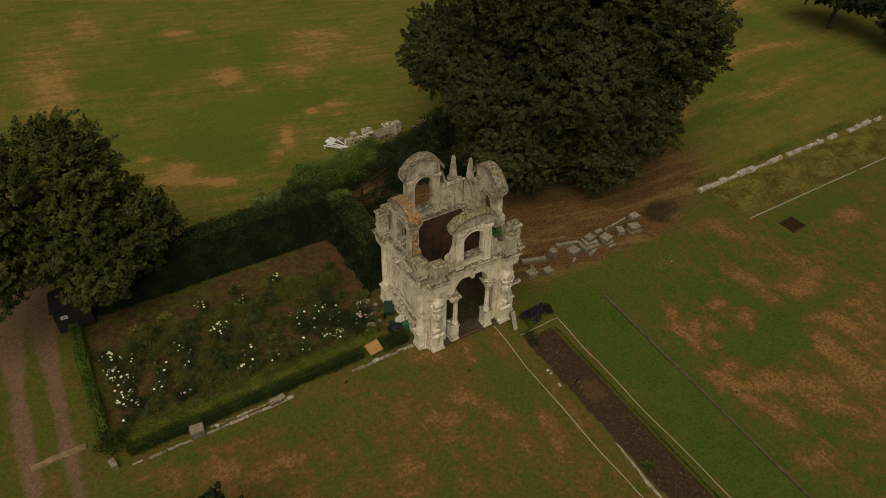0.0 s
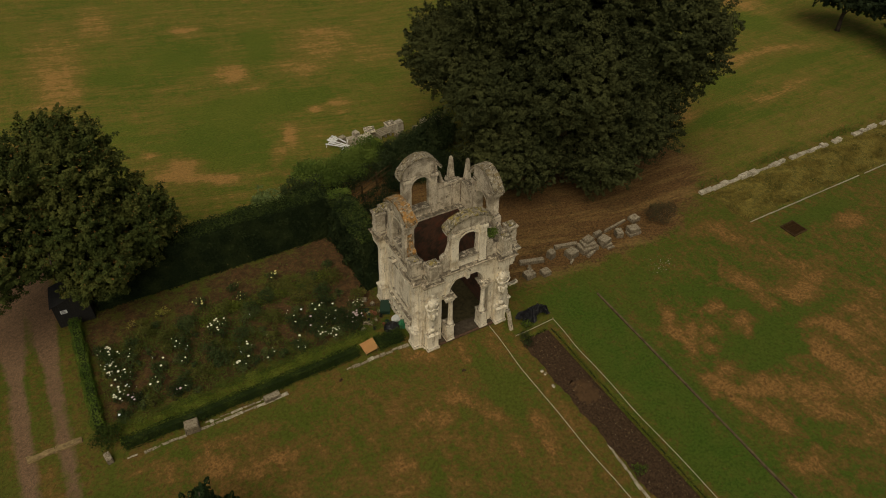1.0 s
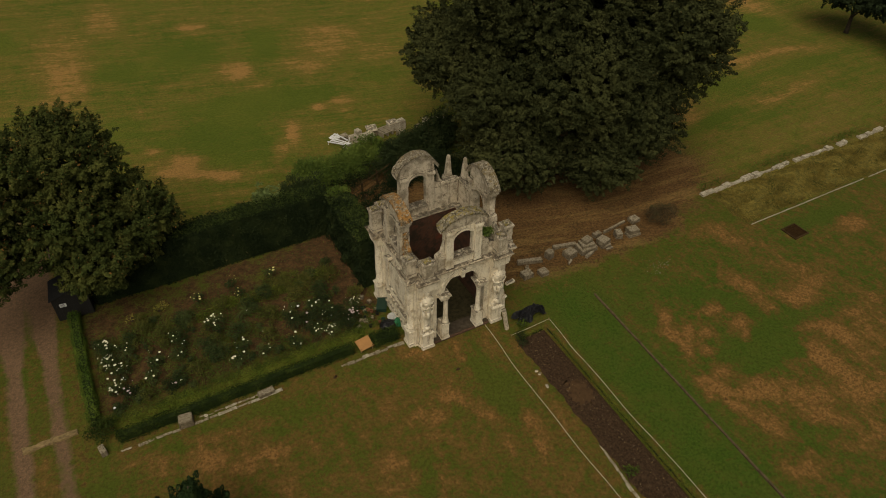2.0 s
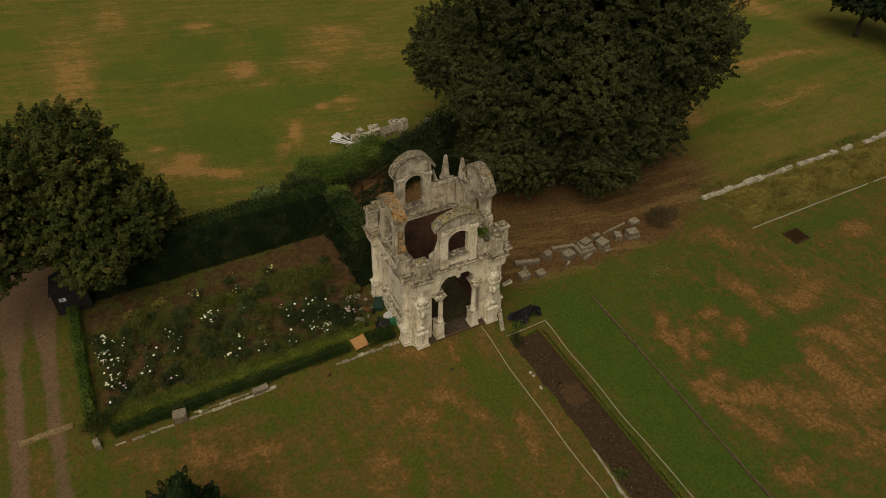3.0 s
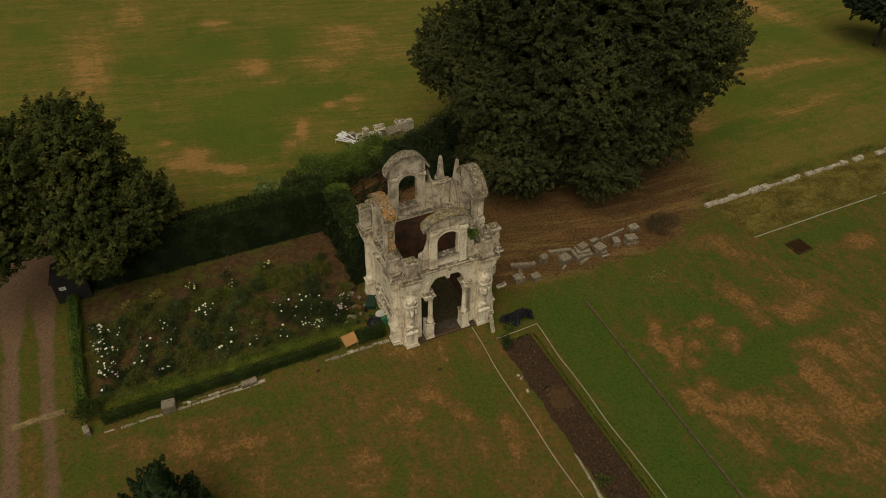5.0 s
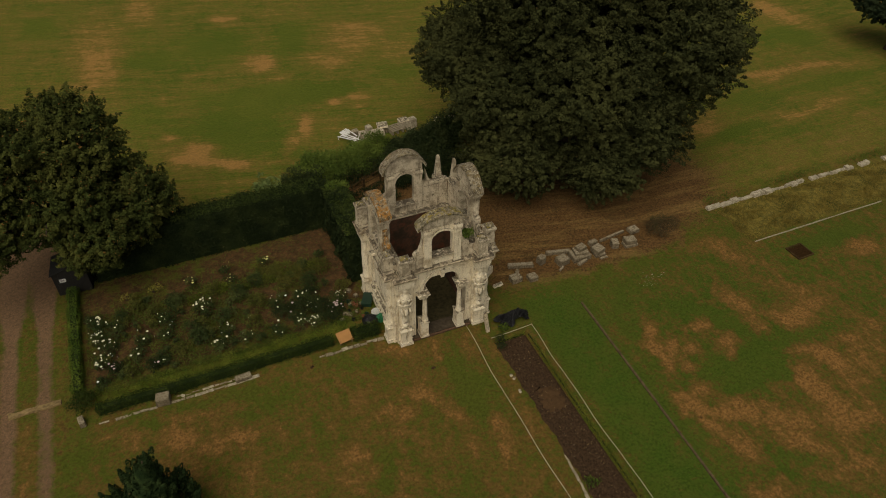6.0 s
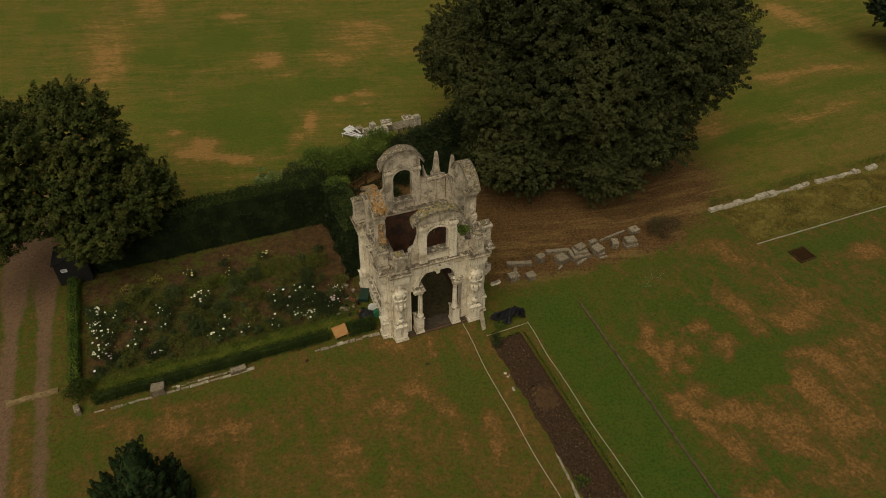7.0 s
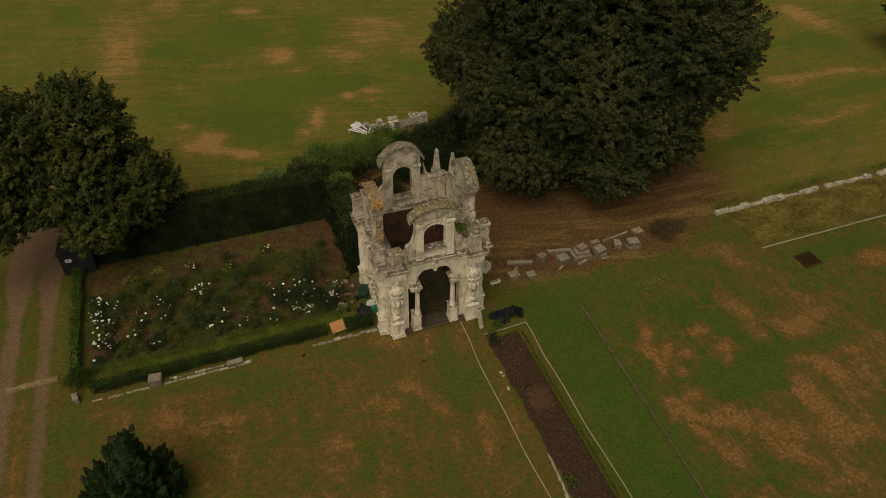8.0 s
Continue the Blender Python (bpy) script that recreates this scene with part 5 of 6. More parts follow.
# x, y, half spread, half depth, height, sort
SHRUBS = [(-6.6, 13.6, 1.5, 0.8, 1.7, 0), (-8.3, 13.3, 1.2, 0.8, 1.5, 0), (-5.3, 13.0, 1.0, 0.9, 2.4, 1), (-3.75, 13.1, 1.2, 0.9, 3.2, 3), (-2.1, 12.9, 1.2, 1.0, 3.2, 1), (-0.9, 13.0, 1.0, 1.0, 2.9, 1), (0.1, 11.3, 0.9, 0.9, 3.1, 2),
          (-0.5, 14.7, 1.4, 1.2, 2.7, 2), (1.1, 15.2, 1.5, 1.2, 2.5, 2), (2.8, 15.9, 1.5, 1.2, 2.3, 2), (0.2, 16.2, 1.3, 1.2, 2.1, 2)]
# (6.3, 13.6) to (4.9, 13.2) are added to darken the deep shade by the oak.
SHRUBS += [(4.3, 16.5, 1.4, 1.2, 2.3, 2), (5.8, 16.2, 1.4, 1.1, 1.7, 1), (7.2, 16.4, 1.4, 1.1, 1.7, 1), (8.6, 16.6, 1.4, 1.1, 1.8, 1), (6.6, 15.3, 1.3, 1.1, 2.5, 1), (8.3, 15.7, 1.4, 1.2, 2.8, 1), (9.7, 16.4, 1.5, 1.3, 3.0, 1), (5.1, 15.0, 1.2, 0.9, 1.8, 1), (1.5, 14.3, 1.3, 0.6, 1.5, 0), (3.5, 14.9, 1.3, 0.6, 1.5, 0), (6.3, 13.6, 1.5, 1.2, 2.0, 0), (7.9, 13.0, 1.5, 1.3, 2.4, 0), (9.2, 12.2, 1.5, 1.3, 2.2, 0), (4.9, 13.2, 1.1, 0.8, 1.3, 0), (10.2, 17.4, 1.2, 1.0, 1.5, 0)]
# Low dark shrubs added in place of near-black foliage shade at the fence.
SHRUBS += [(1.1, 12.7, 1.0, 0.5, 0.8, 0), (2.4, 13.0, 1.0, 0.4, 0.7, 0), (3.7, 13.2, 1.0, 0.5, 0.8, 0), (1.9, 11.7, 1.1, 0.8, 0.8, 0), (3.4, 12.0, 1.1, 0.9, 0.8, 0), (1.0, 10.2, 0.8, 0.9, 0.9, 0)]
SHRUB_SORT = (("dark low straggling shrub, some added to fill deep shade", LEAF_HEDGE, 0.11, 60), ("dark grey-green shrub behind the hedge", LEAF_BLUE, 0.13, 80), ("bright green leafy shrub behind the pavilion", LEAF_SHRUB, 0.12, 95), ("pale green broad-leaved shrub behind the hedge", LEAF_FRESH, 0.17, 60))
for i, (x, y, rx, ry, h, kind_of) in enumerate(SHRUBS):
    what, leaf, size, per_area = SHRUB_SORT[kind_of]
    bush("shrub", what, (x, y), (rx, ry, h), leaf, size, per_area, 60 + i, 30, "shrubs behind the hedge")

# ---- rose garden ----
# x, y, spread, height, blossoms, sort (0 white rose, 1 plain green, 2 yellow flowers, 3 grey-green, 4 pinkish)
ROSES = [(-14.2, 7.2, 0.5, 0.8, 6, 0), (-14.1, 6.1, 0.55, 0.8, 9, 0), (-13.7, 5.3, 0.55, 0.8, 9, 0), (-14.0, 4.5, 0.45, 0.7, 8, 0), (-13.3, 6.6, 0.5, 0.8, 3, 0), (-13.5, 3.9, 0.5, 0.6, 4, 4),
         (-12.1, 5.3, 0.5, 0.7, 2, 0), (-12.4, 4.4, 0.5, 0.7, 2, 0), (-11.0, 5.2, 0.5, 0.7, 2, 0), (-10.8, 6.3, 0.55, 0.8, 3, 0), (-8.9, 6.3, 0.6, 0.9, 11, 0), (-9.2, 8.7, 0.4, 0.7, 4, 2), (-7.3, 9.0, 0.4, 0.6, 3, 2), (-7.1, 8.1, 0.4, 0.6, 3, 2),
         (-5.2, 8.9, 0.4, 0.6, 3, 2)]
ROSES += [(-8.0, 4.3, 0.5, 0.7, 2, 0), (-8.5, 3.4, 0.5, 0.7, 4, 0), (-7.2, 3.5, 0.5, 0.7, 2, 0), (-5.6, 3.3, 0.5, 0.7, 3, 0), (-4.3, 3.4, 0.5, 0.7, 4, 0), (-3.7, 3.2, 0.45, 0.7, 7, 0), (-5.3, 5.2, 0.5, 0.7, 3, 0), (-3.9, 5.2, 0.5, 0.8, 3, 0),
          (-2.5, 3.6, 0.6, 0.9, 10, 4), (-2.2, 4.2, 0.6, 0.9, 6, 0), (-3.4, 4.6, 0.5, 0.8, 3, 0), (-4.7, 4.7, 0.6, 0.7, 2, 4), (-11.7, 3.5, 0.5, 0.6, 2, 4)]
GREENS = [(-12.2, 7.9, 0.6, 0.8, 0, 1), (-10.2, 7.4, 0.7, 0.9, 0, 3), (-8.2, 7.6, 0.6, 0.8, 0, 1), (-7.0, 6.8, 0.7, 0.9, 0, 3), (-5.9, 7.4, 0.6, 0.8, 0, 3), (-6.2, 5.8, 0.7, 0.8, 0, 1), (-4.4, 6.6, 0.7, 0.9, 0, 1), (-3.2, 6.4, 0.6, 0.8, 0, 3),
          (-9.6, 5.2, 0.6, 0.8, 0, 3), (-9.2, 4.4, 0.7, 0.8, 0, 3), (-10.4, 3.9, 0.6, 0.7, 0, 1), (-7.9, 5.4, 0.7, 0.9, 0, 3), (-6.6, 4.4, 0.6, 0.7, 0, 1), (-12.9, 7.4, 0.5, 0.7, 0, 3), (-11.3, 7.0, 0.6, 0.7, 0, 1), (-1.6, 5.2, 0.6, 0.8, 0, 1), (-5.1, 7.9, 0.8, 0.6, 0, 1), (-3.6, 7.5, 0.8, 0.6, 0, 1),
          (-2.3, 7.3, 0.8, 0.6, 0, 1)]
rngg = random.Random(77)
for gx in range(15):
    for gy in range(7):
        at_x, at_y = -14.3 + 0.93 * gx + rngg.uniform(-0.35, 0.35), 3.3 + 0.95 * gy + rngg.uniform(-0.35, 0.35)
        if rngg.random() < (0.46 if at_y < 8.0 else 0.04) and at_x < -2.0:
            GREENS.append((at_x, at_y, rngg.uniform(0.28, 0.5), rngg.uniform(0.35, 0.7), 0, rngg.choice((1, 3, 3, 5))))
for i in range(46):
    GREENS.append((rngg.uniform(-14.4, -2.4), rngg.uniform(3.2, 6.9), rngg.uniform(0.16, 0.30), rngg.uniform(0.25, 0.6), rngg.choice((0, 0, 0, 1)), rngg.choice((0, 1, 3, 5))))
SORT = {5: ("dark leafy rose bush out of flower", LEAF_ROSE, None), 0: ("white-flowered rose bush in bare garden soil", LEAF_ROSE, PETAL_WHITE), 1: ("dull green leafy garden plant without flowers", LEAF_GARDEN, None), 2: ("low plant with pale yellow flower heads", LEAF_ROSE, PETAL_YELLOW), 3: ("grey-green garden shrub without flowers", LEAF_ROSE, None),
        4: ("rose bush with faded pinkish blossoms", LEAF_BLUE, PETAL_PINK)}
for i, (x, y, r, h, nf, sort) in enumerate(ROSES + GREENS):
    what, leaf, petal = SORT[sort]
    bush("rose_bush" if petal else "garden_plant", what, (x, y), (r * (1.0 if petal else 0.9), r * (1.0 if petal else 0.9), h * 0.9), leaf, 0.085, 110, 100 + i, 9, "plants of the rose garden", nf, petal)
for i, (x, y) in enumerate(((-11.2, 8.95), (-11.0, 9.05), (-12.6, 8.85))):
    bush("yellow_plant", "small yellow-leaved perennial in the border", (x, y), (0.32, 0.3, 0.5), LEAF_YELLOW, 0.08, 80, 160 + i, 6, "plants of the rose garden")
# low growth between the bushes
rngw = np.random.default_rng(9)
n = 62000
px, py = rngw.uniform(-14.7, -0.9, n), rngw.uniform(2.6, 10.6, n)
dens = 0.5 + 0.5 * np.sin(px * 1.7 + 2 * np.sin(py * 1.1)) * np.cos(py * 1.9 + np.sin(px))
keep = rngw.uniform(size=n) < np.where(py < 3.0, 1.6, np.where((px > -2.3) & (py > 4.2), 0.03, np.where(py > 8.6, 0.10, np.where(np.abs(py - 7.6) < 0.5, 0.9, np.where(dens + 0.25 * np.sin(px * 4.1) * np.sin(py * 3.7) > 0.40, 0.9, 0.10)))))
c = np.stack([px, py, rngw.uniform(0.0, 0.16, n)], 1)[keep]
weeds = new("garden_weeds", leaf_mesh("garden_weeds", c, rngw.normal(size=c.shape) * 0.6 + np.array([0, 0, 1.0]), rngw.uniform(0.04, 0.11, len(c)), rngw, 0.5, LEAF_LOW))
tagged(weeds, "low weeds and grass between the rose bushes", "weeds", kind="stuff")


def tufts(name, label, material, n, xr, yr, hr, size, seed, shape=None, up=0.3):
    rng = np.random.default_rng(seed)
    x, y = rng.uniform(*xr, n), rng.uniform(*yr, n)
    if shape is not None:
        ok = rng.uniform(size=n) < shape(x, y)
        x, y = x[ok], y[ok]
    c = np.stack([x, y, rng.uniform(0, 1, len(x)) ** 1.5 * hr], 1)
    ob = new(name, leaf_mesh(name, c, rng.normal(size=c.shape) * np.array([1, 1, 0.5]) + np.array([0, 0, up]), rng.uniform(0.6, 1.4, len(x)) * size, rng, 0.3, material))
    return tagged(ob, label, "grass", kind="stuff")


tufts("border_grass", "ridge of long green grass between the rose rows", LEAF_STRIP, 15000, (-9.6, -2.2), (6.9, 8.3), 0.30, 0.12, 69, lambda x, y: np.clip(1.1 - ((y - 7.6 - 0.15 * np.sin(x * 1.4)) / 0.42) ** 2, 0, 1) * (0.55 + 0.45 * np.sin(x * 2.3 + np.sin(y * 5))), 0.5)
tufts("grass_strip", "strip of fresh green grass behind the box hedge", LEAF_STRIP, 26000, (-14.5, -2.2), (1.8, 3.05), 0.08, 0.075, 70, lambda x, y: np.clip((3.05 + 0.15 * np.sin(x * 2.1) - y) * 3, 0, 1), 1.2)
tufts("rough_weeds", "rough yellowish weeds beside the low wall", WEED, 38000, (22.4, 46), (-0.1, 3.1), 0.13, 0.10, 71, lambda x, y: 0.6 + 0.4 * np.sin(x * 1.7 + 2 * np.sin(y * 2.3)))
tufts("dry_litter", "dry brown grass and needle litter under the oak", DRYGRASS, 30000, (4, 24), (1.8, 14), 0.05, 0.085, 72, lambda x, y: np.exp(-(((x - 14.5) / 9.5) ** 2 + ((y - 8.0) / 5.6) ** 2) ** 2))
tufts("wall_weeds", "weeds growing behind the low wall", LEAF_SHRUB, 2600, (22.2, 46), (3.65, 4.3), 0.4, 0.13, 73, lambda x, y: 0.5 + 0.5 * np.sin(x * 0.9))
rngv = np.random.default_rng(88)
c = np.stack([14.8 + rngv.normal(size=70) * 0.5, -0.66 + rngv.normal(size=70) * 0.32, np.full(70, 0.02)], 1)
tagged(new("clover_heads", leaf_mesh("clover_heads", c, rngv.normal(size=c.shape) * 0.3 + np.array([0, 0, 1.0]), rngv.uniform(0.02, 0.04, 70), rngv, 0.9, PETAL_PINK)), "patch of small pale clover flowers in the lawn", "clover", kind="stuff")
bush("dead_bush", "dry twiggy bush at the end of the rubble", (17.9, 2.75), (1.35, 0.95, 0.95), LEAF_DEAD, 0.085, 120, 171, 22)
bush("fern_tuft", "bright green plant rooted in the pavilion wall", (3.50, 0.55), (0.48, 0.36, 0.5), LEAF_SHRUB, 0.10, 190, 172, 9).location.z = 5.75
for i, (x, y) in enumerate(((4.75, -1.5), (4.6, -2.0), (4.75, -10.3), (5.3, -0.95))):
    bush("bed_plant", "small green plant at the edge of the dug bed", (x, y), (0.4, 0.35, 0.4), LEAF_BLUE if i < 2 else LEAF_BOX, 0.08, 110, 180 + i, 7, "plants of the dug bed")


# ---- stones ----
def block(bm, w, d, h, seed, taper=0.94, amount=0.018):
    """A squared stone with worn, knocked-off arrises."""
    frustum(bm, 0, 0, 0, h, w, d, w * taper, d * taper)
    bmesh.ops.bevel(bm, geom=bm.edges[:], offset=0.07 * min(w, d, h), segments=2, affect="EDGES")
    weather(bm, max(0.12, 0.25 * min(w, d)), amount * 0.6, amount * 2.6, seed)


def rubble(name, label, at, size, turn, group, seed, material=STONE_RUBBLE, taper=0.92, rest=0.0):
    bm = bmesh.new()
    block(bm, *size, seed, taper)
    return single(name, bm, material, label, "stone", (at[0], at[1], rest - 0.02), turn, group)


# fallen stones in dry grass: x, y, width, depth, height, turn, height of its bed
FALLEN = [(8.4, 3.1, 1.5, 0.30, 0.22, -3, 0), (7.6, 2.2, 0.64, 0.52, 0.30, 8, 0), (8.55, 1.95, 0.54, 0.5, 0.24, 0, 0), (9.65, 2.95, 0.44, 0.42, 0.46, 4, 0), (11.0, 3.3, 1.5, 0.25, 0.2, -3, 0), (10.8, 2.5, 0.70, 0.60, 0.38, 12, 0),
          (12.0, 2.55, 1.15, 0.85, 0.30, -4, 0), (11.9, 2.03, 0.75, 0.2, 0.14, 6, 0), (13.2, 2.35, 0.66, 0.58, 0.18, 3, 0), (13.35, 3.25, 0.55, 0.3, 0.24, 5, 0), (14.8, 3.38, 1.9, 0.14, 0.15, 0, 0), (14.45, 2.6, 0.42, 0.56, 0.38, -5, 0)]
FALLEN += [(15.4, 2.35, 0.86, 0.52, 0.16, 2, 0), (16.3, 3.35, 0.64, 0.5, 0.24, 0, 0), (10.5, 2.03, 0.45, 0.12, 0.1, 20, 0), (13.3, 1.93, 0.5, 0.12, 0.08, 10, 0), (9.95, 3.28, 0.4, 0.22, 0.16, 0, 0), (8.0, 2.75, 0.3, 0.2, 0.12, 40, 0),
           (13.15, 2.42, 0.66, 0.62, 0.28, 1, 0.16), (15.4, 2.43, 0.70, 0.56, 0.26, -2, 0.14), (12.05, 2.6, 0.86, 0.62, 0.18, -9, 0.28), (12.1, 2.68, 0.60, 0.48, 0.20, 4, 0.44)]
for i, (x, y, w, d, h, turn, rest) in enumerate(FALLEN):
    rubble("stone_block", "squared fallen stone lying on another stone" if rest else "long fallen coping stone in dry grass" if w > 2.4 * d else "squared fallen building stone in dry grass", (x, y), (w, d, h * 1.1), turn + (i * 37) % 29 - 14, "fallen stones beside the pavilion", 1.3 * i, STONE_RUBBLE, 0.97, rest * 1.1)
STORED = [(3.95, 20.3, 0.6, 0.5, 0.40, 10, 0), (4.5, 19.95, 0.75, 0.5, 0.36, -8, 0), (5.4, 19.6, 1.1, 0.6, 0.48, 6, 0), (6.0, 20.05, 0.72, 0.66, 0.50, -12, 0), (7.6, 19.95, 0.7, 0.6, 0.66, 6, 0), (8.25, 19.85, 0.6, 0.52, 0.74, 10, 0), (7.85, 19.1, 0.6, 0.45, 0.4, 30, 0),
          (5.0, 20.2, 0.4, 0.5, 0.6, 14, 0), (10.5, 18.95, 0.9, 0.5, 0.4, 6, 0), (9.3, 19.2, 0.45, 0.4, 0.35, 20, 0), (9.8, 19.0, 0.4, 0.4, 0.35, -14, 0)]
for i in range(16):
    STORED.append((10.1 + 0.23 * (i % 7) + 0.05 * (i % 3), 19.25 + 0.21 * (i // 4) - 0.05 * (i % 2), 0.34, 0.22, 0.24 + 0.05 * (i % 4), 37 * i, 0))
for i, (x, y, w, d, h, turn, rest) in enumerate(STORED):
    rubble("stone_block", "small broken stone heaped at the field edge" if w < 0.36 else "grey squared stone stacked at the field edge", (x, y), (w, d, h), turn, "stones stored behind the shrubs", 2.1 * i + 5, STONE_PALE if i % 3 else STONE_RUBBLE, 0.94)
rubble("stone_block", "pale flat stone slab lying on a block", (6.0, 20.05), (0.78, 0.74, 0.12), -12, "stones stored behind the shrubs", 71, STONE_LOW, 0.97, 0.49)
rubble("stone_block", "pale flat stone slab lying on a block", (7.6, 19.95), (0.74, 0.6, 0.10), 6, "stones stored behind the shrubs", 72, STONE_LOW, 0.97, 0.65)


def low_wall(name, label, x0, x1, y, w, h, lengths, seed, material, skip=(), turn_noise=2.0, missing=0.0):
    """A row of separate stones, end to end, some sunk or missing."""
    rng = random.Random(seed)
    root = thing(name, label, "wall", (0, 0, 0), 0, "", "structure")
    x = x0
    i = 0
    while x < x1:
        ln = rng.uniform(*lengths)
        if not any(a < x + ln / 2 < b for a, b in skip) and rng.random() > missing:
            bm = bmesh.new()
            block(bm, ln + rng.uniform(-0.03, 0.02), w * rng.uniform(0.45, 1.35), h * rng.uniform(0.5, 1.3), seed + 0.9 * i, 0.93, 0.035)
            ob = part("stone", bm, rng.choice((material, material, material, STONE_PALE)), root)
            ob.matrix_world = pose(x + ln / 2, y + rng.uniform(-0.05, 0.05), -0.03 - rng.uniform(0, 0.25) * h, 0, 0, rng.uniform(-turn_noise, turn_noise))
        x += ln
        i += 1
    return root


low_wall("low_wall_far", "low broken row of pale kerb stones across the park", 22.0, 52.0, 3.38, 0.34, 0.20, (0.25, 0.95), 3, STONE_PALE, ((26.2, 26.5), (41.5, 42.2)), 5.0, 0.12)
low_wall("low_wall_garden", "low narrow stone kerb in front of the box hedge", -14.45, -7.55, 0.98, 0.13, 0.06, (0.10, 0.9), 6, STONE_RUBBLE, ((-12.0, -11.1),), 1.0)
low_wall("low_wall_garden_back", "second row of kerb stones against the hedge", -11.0, -8.3, 1.20, 0.07, 0.07, (0.15, 0.6), 8, STONE_RUBBLE, (), 1.0)
low_wall("low_wall_corner", "low stone kerb from the hedge to the pavilion", -4.1, -0.7, 1.0, 0.17, 0.06, (0.12, 0.5), 12, STONE_RUBBLE, (), 3.0)
low_wall("bed_kerb", "pale stone kerb along the dug bed", 0, 3.3, 0, 0.14, 0.08, (0.12, 0.5), 15, STONE_PALE, (), 3.0).matrix_world = pose(4.15, -11.9, 0, 0, 0, 86)
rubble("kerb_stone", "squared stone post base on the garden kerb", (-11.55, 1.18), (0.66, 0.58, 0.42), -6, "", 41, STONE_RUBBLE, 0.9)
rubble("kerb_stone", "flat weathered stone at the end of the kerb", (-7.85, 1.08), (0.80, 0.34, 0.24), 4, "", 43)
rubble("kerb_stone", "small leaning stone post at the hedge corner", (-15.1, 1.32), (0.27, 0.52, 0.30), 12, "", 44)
for i, (x, y) in enumerate(((4.25, -3.75), (4.30, -3.95), (4.2, -4.75))):
    rubble("edge_stone", "small pale stone beside the dug bed", (x, y), (0.13 + 0.03 * (i % 3), 0.11, 0.08), 40 * i, "small stones by the bed", 50 + i, STONE_LOW)
rubble("stone_block", "pale squared stone leaning by the pavilion", (6.35, 3.35), (0.6, 0.5, 0.55), 35, "fallen stones beside the pavilion", 61, STONE_LOW)
rubble("stone_block", "small flat stone lying in the grass", (6.5, 2.2), (0.6, 0.2, 0.14), 8, "fallen stones beside the pavilion", 62, STONE_LOW)

# ---- the dug bed with its cords ----
bm = bmesh.new()
nx, ny = 18, 110
vs = [[bm.verts.new((4.45 + 1.68 * i / nx + (0.05 * math.sin(j * 0.35) + 0.03 * math.sin(j * 1.1) if i == 0 else 0), -14.4 + 12.75 * j / ny, 0.01 if i in (0, nx) or j in (0, ny) else 0.06 + 0.05 * noise.noise(Vector((i * 0.5, j * 0.4, 0))) + 0.05 * noise.noise(Vector((i * 1.7, j * 1.5, 4))))) for i in range(nx + 1)] for j in range(ny + 1)]
for j in range(ny):
    for i in range(nx):
        bm.faces.new((vs[j][i], vs[j][i + 1], vs[j + 1][i + 1], vs[j + 1][i]))
single("dug_bed", bm, SOIL, "long freshly dug brown soil bed", "flower bed", kind="structure")
bm = bmesh.new()
lathe(bm, [(0.0, 0.80), (0.03, 0.70), (0.07, 0.5), (0.10, 0.3), (0.11, 0.08)], 24)
bm.transform(Matrix.Diagonal((0.9, 1.15, 1, 1)))
weather(bm, 0.12, 0.09, 0.16)
single("soil_mound", bm, plain("pale_dry_soil", (0.092, 0.053, 0.025), 0.3, 5, 0.98, 0.1, 0.8), "low heap of lighter dry soil on the bed", "soil", (5.35, -5.75, 0.03), smooth=True)
rngc = random.Random(3)
bm = bmesh.new()
for i in range(260):
    r = rngc.uniform(0.02, 0.06)
    x, y = rngc.uniform(4.6, 6.05), rngc.uniform(-14, -1.8)
    bmesh.ops.create_icosphere(bm, subdivisions=1, radius=r, matrix=pose(x, y, 0.06, rngc.uniform(0, 90), 0, 0))
bits = bmesh.new()
for i in range(150):
    x, y, a, ln = rngc.uniform(4.55, 6.1), rngc.uniform(-14, -1.8), rngc.uniform(0, 3.14), rngc.uniform(0.03, 0.09)
    tube(bits, [(x, y, 0.10), (x + ln * math.cos(a), y + ln * math.sin(a), 0.10 + rngc.uniform(0, 0.04))], 0.007, 4)
single("bed_twigs", bits, PLANK_WOOD, "pale twigs and straw strewn on the dug soil", "twigs", kind="stuff")
single("soil_clods", bm, SOIL, "clods and stones on the dug soil", "soil", kind="stuff")
bm = bmesh.new()
for i in range(110):
    bmesh.ops.create_icosphere(bm, subdivisions=1, radius=rngc.uniform(0.008, 0.020), matrix=pose(rngc.uniform(4.6, 6.05), rngc.uniform(-14, -1.9), 0.10, rngc.uniform(0, 90), 0, 0))
single("bed_pebbles", bm, STONE_RUBBLE, "pale pebbles turned up in the dug soil", "pebbles", kind="stuff")


def cord(label, pts, height=0.05):
    root = thing("cord_line", label, "cord", (0, 0, 0))
    line = []
    for (x0, y0), (x1, y1) in zip(pts, pts[1:]):
        for i in range(13):
            f = i / 12
            if line and i == 0:
                continue
            line.append((x0 + (x1 - x0) * f + 0.03 * math.sin(7 * f), y0 + (y1 - y0) * f, max(0.02, height - 0.06 * 4 * f * (1 - f) * 0.5)))
    bm = bmesh.new()
    tube(bm, line, 0.013, 5)
    part("cord", bm, ROPE, root)
    for x, y in pts:
        bm = bmesh.new()
        tube(bm, [(x, y, -0.05), (x, y, height + 0.08)], [0.022, 0.026], 6)
        part("peg", bm, PLANK_WOOD, root, "short wooden peg")


